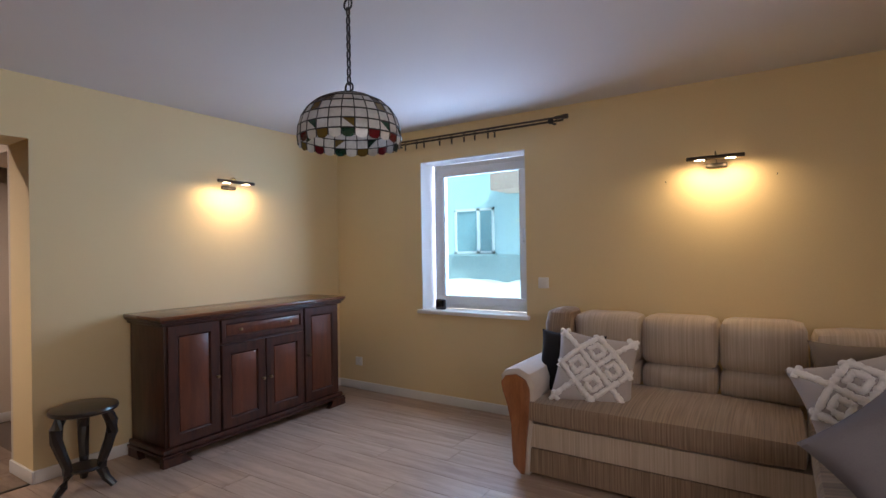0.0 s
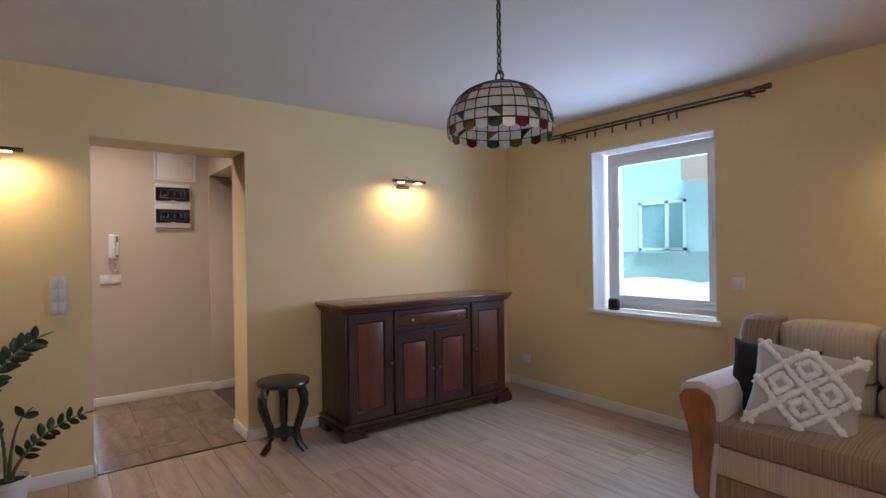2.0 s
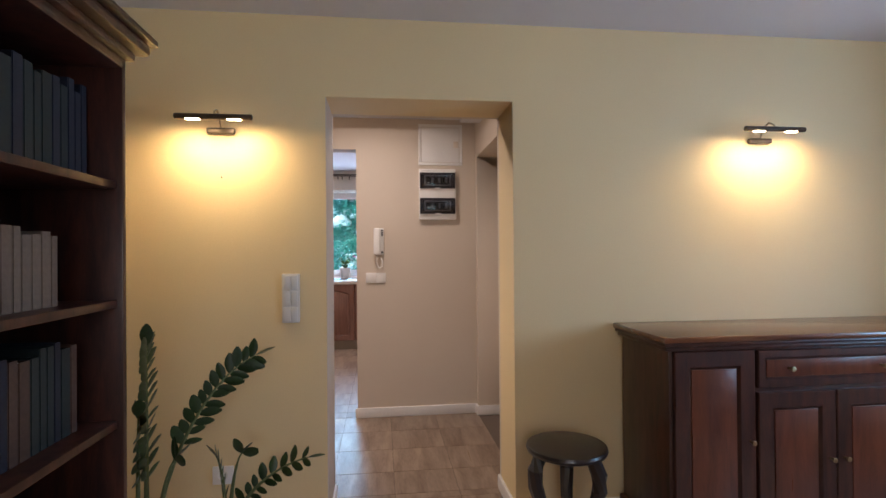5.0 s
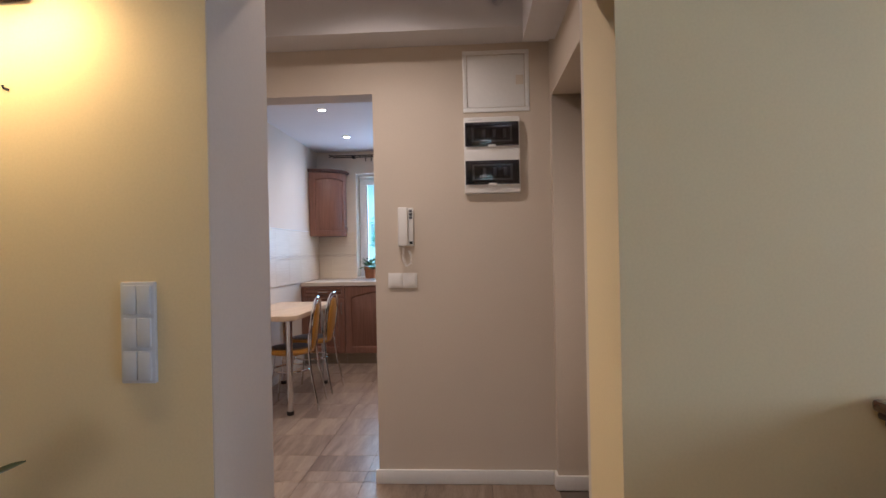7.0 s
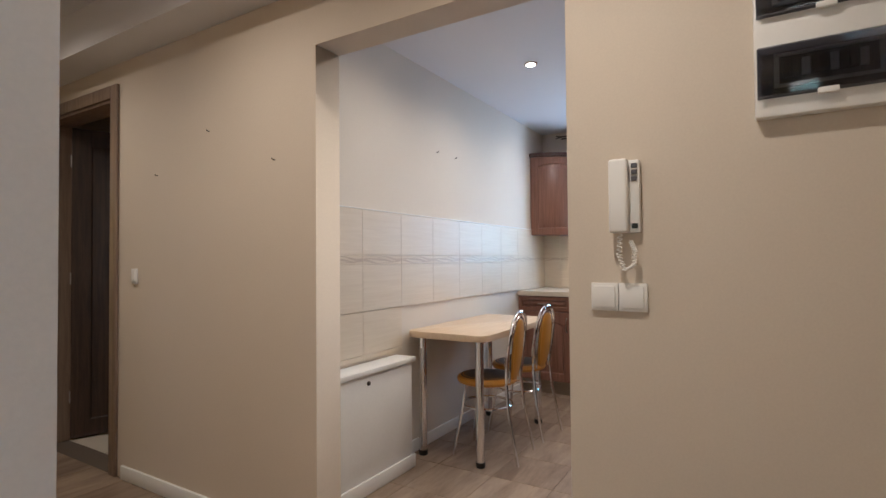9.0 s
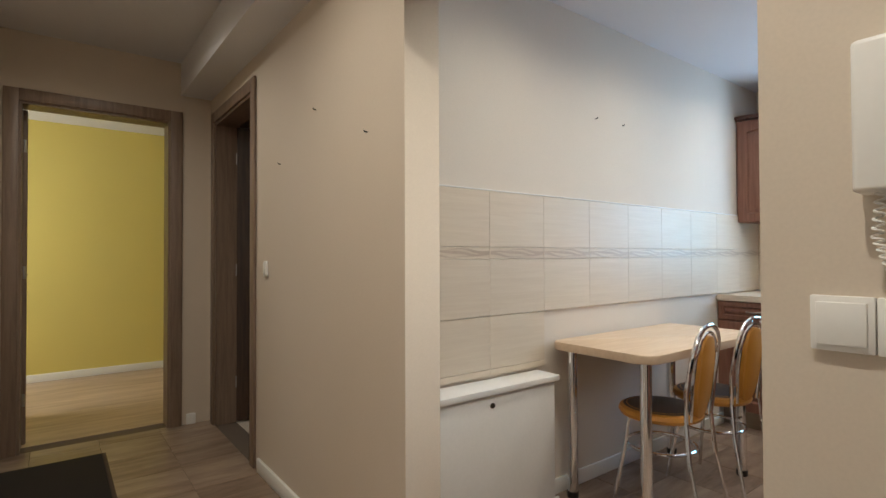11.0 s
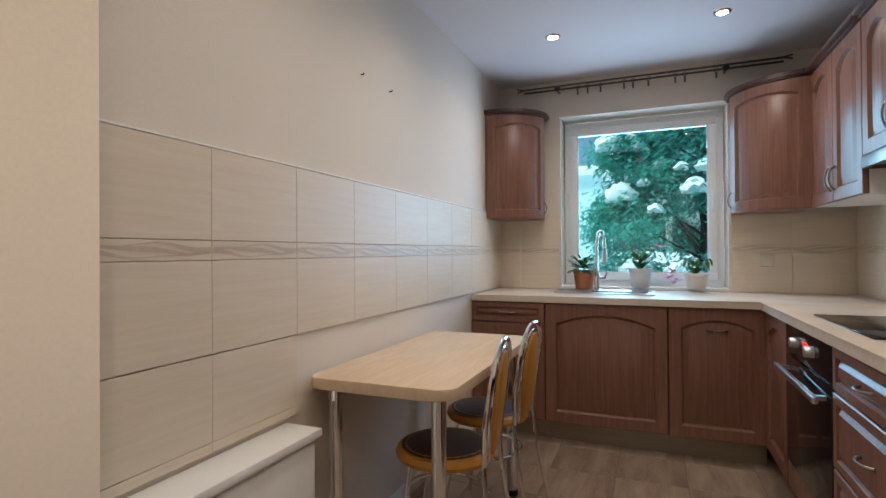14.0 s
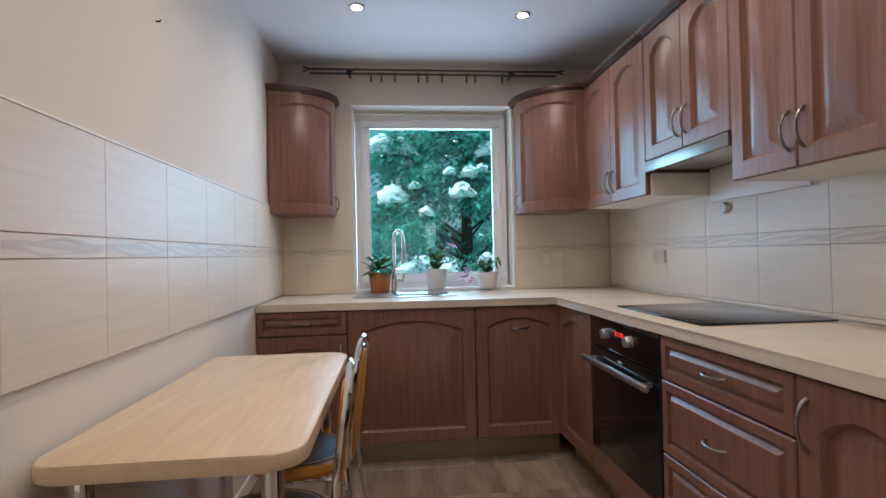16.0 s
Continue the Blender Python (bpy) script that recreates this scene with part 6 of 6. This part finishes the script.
def door_set(name, m, w, h, wall_t, angle, leaf_mt, hinge, label):
    """Casing round an opening w x h; local x along the wall, y out of the hall side (towards -y is the hall)."""
    o = tagged(thing(name, m, label, "door"), "", "", "", "structure")
    c = 0.07
    for nm, y0, y1 in (("casing", -0.018, -0.002), ("back_casing", wall_t + 0.002, wall_t + 0.018)):
        bm = B()
        box(bm, -c, 0.004, y0, y1, 0, h + c, bevel=0.004)
        box(bm, w - 0.004, w + c, y0, y1, 0, h + c, bevel=0.004)
        box(bm, 0.004, w - 0.004, y0, y1, h - 0.004, h + c, bevel=0.004)
        part(nm, bm, M_CASING, o)
    bm = B()
    box(bm, 0.001, 0.02, -0.002, wall_t + 0.002, 0, h - 0.001)
    box(bm, w - 0.02, w - 0.001, -0.002, wall_t + 0.002, 0, h - 0.001)
    box(bm, 0.02, w - 0.02, -0.002, wall_t + 0.002, h - 0.02, h - 0.001)
    part("door_lining", bm, M_CASING, o)
    s = 1 if hinge == "l" else -1
    bm = B()
    lw = w - 0.05
    panel(bm, lw, h - 0.035, 0.02, 0.11, 0, lambda u, v, d: (s * u, -0.02 - d + 0.02, 0.012 + v), n=3, depth=0.008, groove=0.02)
    box(bm, 0, s * lw, 0.0, 0.02, 0.012, h - 0.023)
    leaf = part("door_leaf", bm, leaf_mt, o, "door leaf standing open")
    leaf.matrix_basis = pose(0.024 if s > 0 else w - 0.024, wall_t + 0.0, 0, 0, 0, s * angle)
    bm = B()
    hx = s * (lw - 0.06)
    for sy in (-1, 1):
        y = -0.02 if sy < 0 else 0.02
        box(bm, hx - 0.018, hx + 0.018, y, y + sy * 0.006, 0.94, 1.10, bevel=0.002)
        tube(bm, [(hx, y, 1.06), (hx, y + sy * 0.045, 1.06), (hx - s * 0.11, y + sy * 0.05, 1.06)], 0.008, 8)
    part("door_handle", bm, M_BLACK, leaf, "dark metal lever handle")
    for z in (0.25, 1.05, 1.85):
        bm = B()
        tube(bm, [(0, -0.006, z), (0, -0.006, z + 0.08)], 0.008, 8)
        part("hinge", bm, M_STEEL, leaf)


# towards the bedroom: local x runs along -x, local y along -y
door_set("door_1", pose(BED[1], ENDY, 0, 0, 0, 180), BED[1] - BED[0], 2.14, 0.16, 97, M_CASING, "l", "grey-brown framed door standing open to a yellow room")
door_set("door_2", pose(XH, BATH[0], 0, 0, 0, 90), BATH[1] - BATH[0], 2.14, 0.14, 70, M_DOORDARK, "l", "dark brown door standing ajar to an unlit bathroom")


def coat_stand():
    o = thing("coat_stand", pose(-4.498, -0.10, 0), "black metal coat stand with bent hooks", "coat stand")
    for x, y in ((-0.05, -0.05), (0.05, -0.05), (0.0, 0.06)):
        bm = B()
        tube(bm, [(x, y, 0.02), (x, y, 1.95)], 0.011, 10)
        part("pole", bm, M_BLACK, o)
    for z in (0.02, 1.22, 1.74, 1.94):
        bm = B()
        tube(bm, [(0.062 * math.cos(a), 0.062 * math.sin(a), z) for a in np.linspace(0, 2 * math.pi, 21)[:-1]], 0.009, 8, True)
        part("collar", bm, M_BLACK, o)
    bm = B()
    lathe(bm, [(0, 0), (0.066, 0), (0.068, 0.006), (0.062, 0.014), (0, 0.018)], 28)
    part("base", bm, M_BLACK, o)
    for k in range(6):
        a, z = k * math.pi / 3 + 0.5236, 1.76 if k % 2 else 1.69
        c, s = math.cos(a), math.sin(a)
        bm = B()
        tube(bm, [(0.05 * c, 0.05 * s, z), (0.10 * c, 0.10 * s, z - 0.012), (0.12 * c, 0.12 * s, z - 0.004), (0.122 * c, 0.122 * s, z + 0.02), (0.122 * c, 0.122 * s, z + 0.045)], 0.007, 8)
        part("hook", bm, M_BLACK, o)
    for k in range(3):
        a, z = k * 2.1 + 2.2, 1.22
        c, s = math.cos(a), math.sin(a)
        bm = B()
        tube(bm, [(0.05 * c, 0.05 * s, z), (0.10 * c, 0.10 * s, z - 0.01), (0.115 * c, 0.115 * s, z + 0.012)], 0.007, 8)
        part("small_hook", bm, M_BLACK, o)


coat_stand()


def rug():
    o = thing("doormat", pose(-4.76, -1.72, 0.001), "dark brown doormat with a thin brown rim on the tiles", "doormat")
    boxpart("mat_surface", (-0.295, 0.295, -0.68, 0.68, 0.0, 0.014), M_MAT, o, 0.004)
    bm = B()
    for d in ((-0.315, -0.296, -0.70, 0.70), (0.296, 0.315, -0.70, 0.70), (-0.296, 0.296, -0.70, -0.681), (-0.296, 0.296, 0.681, 0.70)):
        box(bm, *d, 0.0, 0.009, bevel=0.003)
    part("rim", bm, M_BARK, o, "brown rubber rim")


M_MAT = mat("dark_mat_pile", (0.014, 0.010, 0.008), 0.95, fine=300, bump=0.8, vary=0.4)
rug()

# ---- wall tiles ----
ROWS_Z = ((0.915, 1.170), (1.223, 1.476))


def wall_tiles(wall_name, place, xs, rows, band, thick=0.008):
    """place maps (along, out, z); every tile is a piece of its wall."""
    w = bpy.data.objects[wall_name]
    for z0, z1 in rows:
        for a, b in zip(xs, xs[1:]):
            bm = B()
            box(bm, a + 0.0004, b - 0.0004, 0.0, thick, z0 + 0.001, z1 - 0.001, bevel=0.001, seg=1)
            for v in bm.verts:
                v.co = place(*v.co)
            part("tile", bm, M_WALLTILE, w)
    if not band:
        return
    for a, b in zip(xs, xs[1:]):
        bm = B()
        box(bm, a + 0.0004, b - 0.0004, 0.0, thick, 1.171, 1.222, bevel=0.001, seg=1)
        for v in bm.verts:
            v.co = place(*v.co)
        t = part("border_tile", bm, M_WALLTILE, w)
        for k, (zz, ph) in enumerate(((1.186, 0.3), (1.197, 1.9), (1.206, 3.4))):
            bm = B()
            n = 14
            up, lo = [], []
            for i in range(n + 1):
                s = i / n
                x = a + 0.004 + (b - a - 0.008) * s
                c = zz + 0.0075 * math.sin(2 * math.pi * (x / 0.358) + ph) + 0.003 * math.sin(4 * math.pi * x / 0.358)
                hw = 0.0012 + 0.0052 * (0.5 + 0.5 * math.sin(2 * math.pi * x / 0.358 + ph * 1.7))
                up.append(bm.verts.new(place(x, thick + 0.0006 + 0.0005 * k, c + hw))), lo.append(bm.verts.new(place(x, thick + 0.0006 + 0.0005 * k, c - hw)))
            for i in range(n):
                bm.faces.new((up[i], up[i + 1], lo[i + 1], lo[i]))
            part("wave", bm, M_WAVE, t, "brown wavy ornament line")


south = lambda a, o_, z: (a, KY0 + o_, z)
west = lambda a, o_, z: (KX + o_, a, z)
north = lambda a, o_, z: (a, KY1 - o_, z)
wall_tiles("wall_kitchen_south", south, cuts(KX + 0.009, XK - 0.03, -6.376, 0.358), ROWS_Z, True, 0.013)
wall_tiles("wall_kitchen_south", south, cuts(-6.734, XK - 0.03, -6.376, 0.358), ((0.648, 0.677), (0.677, 0.913)), False, 0.013)
wall_tiles("wall_kitchen_west", west, [KY0 + 0.009, -0.255, 0.04], ((0.91, 1.170), (1.223, 1.476)), True)
wall_tiles("wall_kitchen_west", west, [1.17, 1.515, KY1 - 0.009], ((0.91, 1.170), (1.223, 1.424)), True)
wall_tiles("wall_kitchen_north", north, cuts(KX + 0.009, XK - 0.02, -7.728, 0.36), ((0.926, 1.170), (1.223, 1.424)), True)
wall_tiles("wall_kitchen_north", north, cuts(-8.03, -7.413, -7.728, 0.36), ((1.424, 1.56),), False)

bm = B()
box(bm, KX + 0.35, XK - 0.03, KY0, KY0 + 0.0135, 1.4765, 1.4825, bevel=0.001)
structure("trim_tiles", bm, M_WHITE, "thin white edging strip above the wall tiles", "trim")

# ---- pieces of the floors and walls ----
planks("plank", bpy.data.objects["floor_living"], XW - 0.002, XE, YS, YN, 0.193, 1.28, M_LAMINATE)
tile_grid("tile", bpy.data.objects["floor_kitchen"], cuts(KX, XK, -5.746, 0.345), cuts(KY0, KY1, 0.154, 0.345), M_TILE)
tile_grid("tile", bpy.data.objects["floor_hall"], cuts(XK, XH, -5.746, 0.345), cuts(KDOOR[0], KDOOR[1], 0.154, 0.345), M_TILE)
tile_grid("tile", bpy.data.objects["floor_hall"], cuts(XH, XW - 0.33, -5.746, 0.345), cuts(ENDY - 0.02, 1.875, 0.154, 0.345), M_TILE)
tile_grid("tile", bpy.data.objects["floor_hall"], cuts(XW - 0.33, XW - 0.03, -5.746, 0.345), cuts(DOOR[0], DOOR[1], 0.154, 0.345), M_TILE)
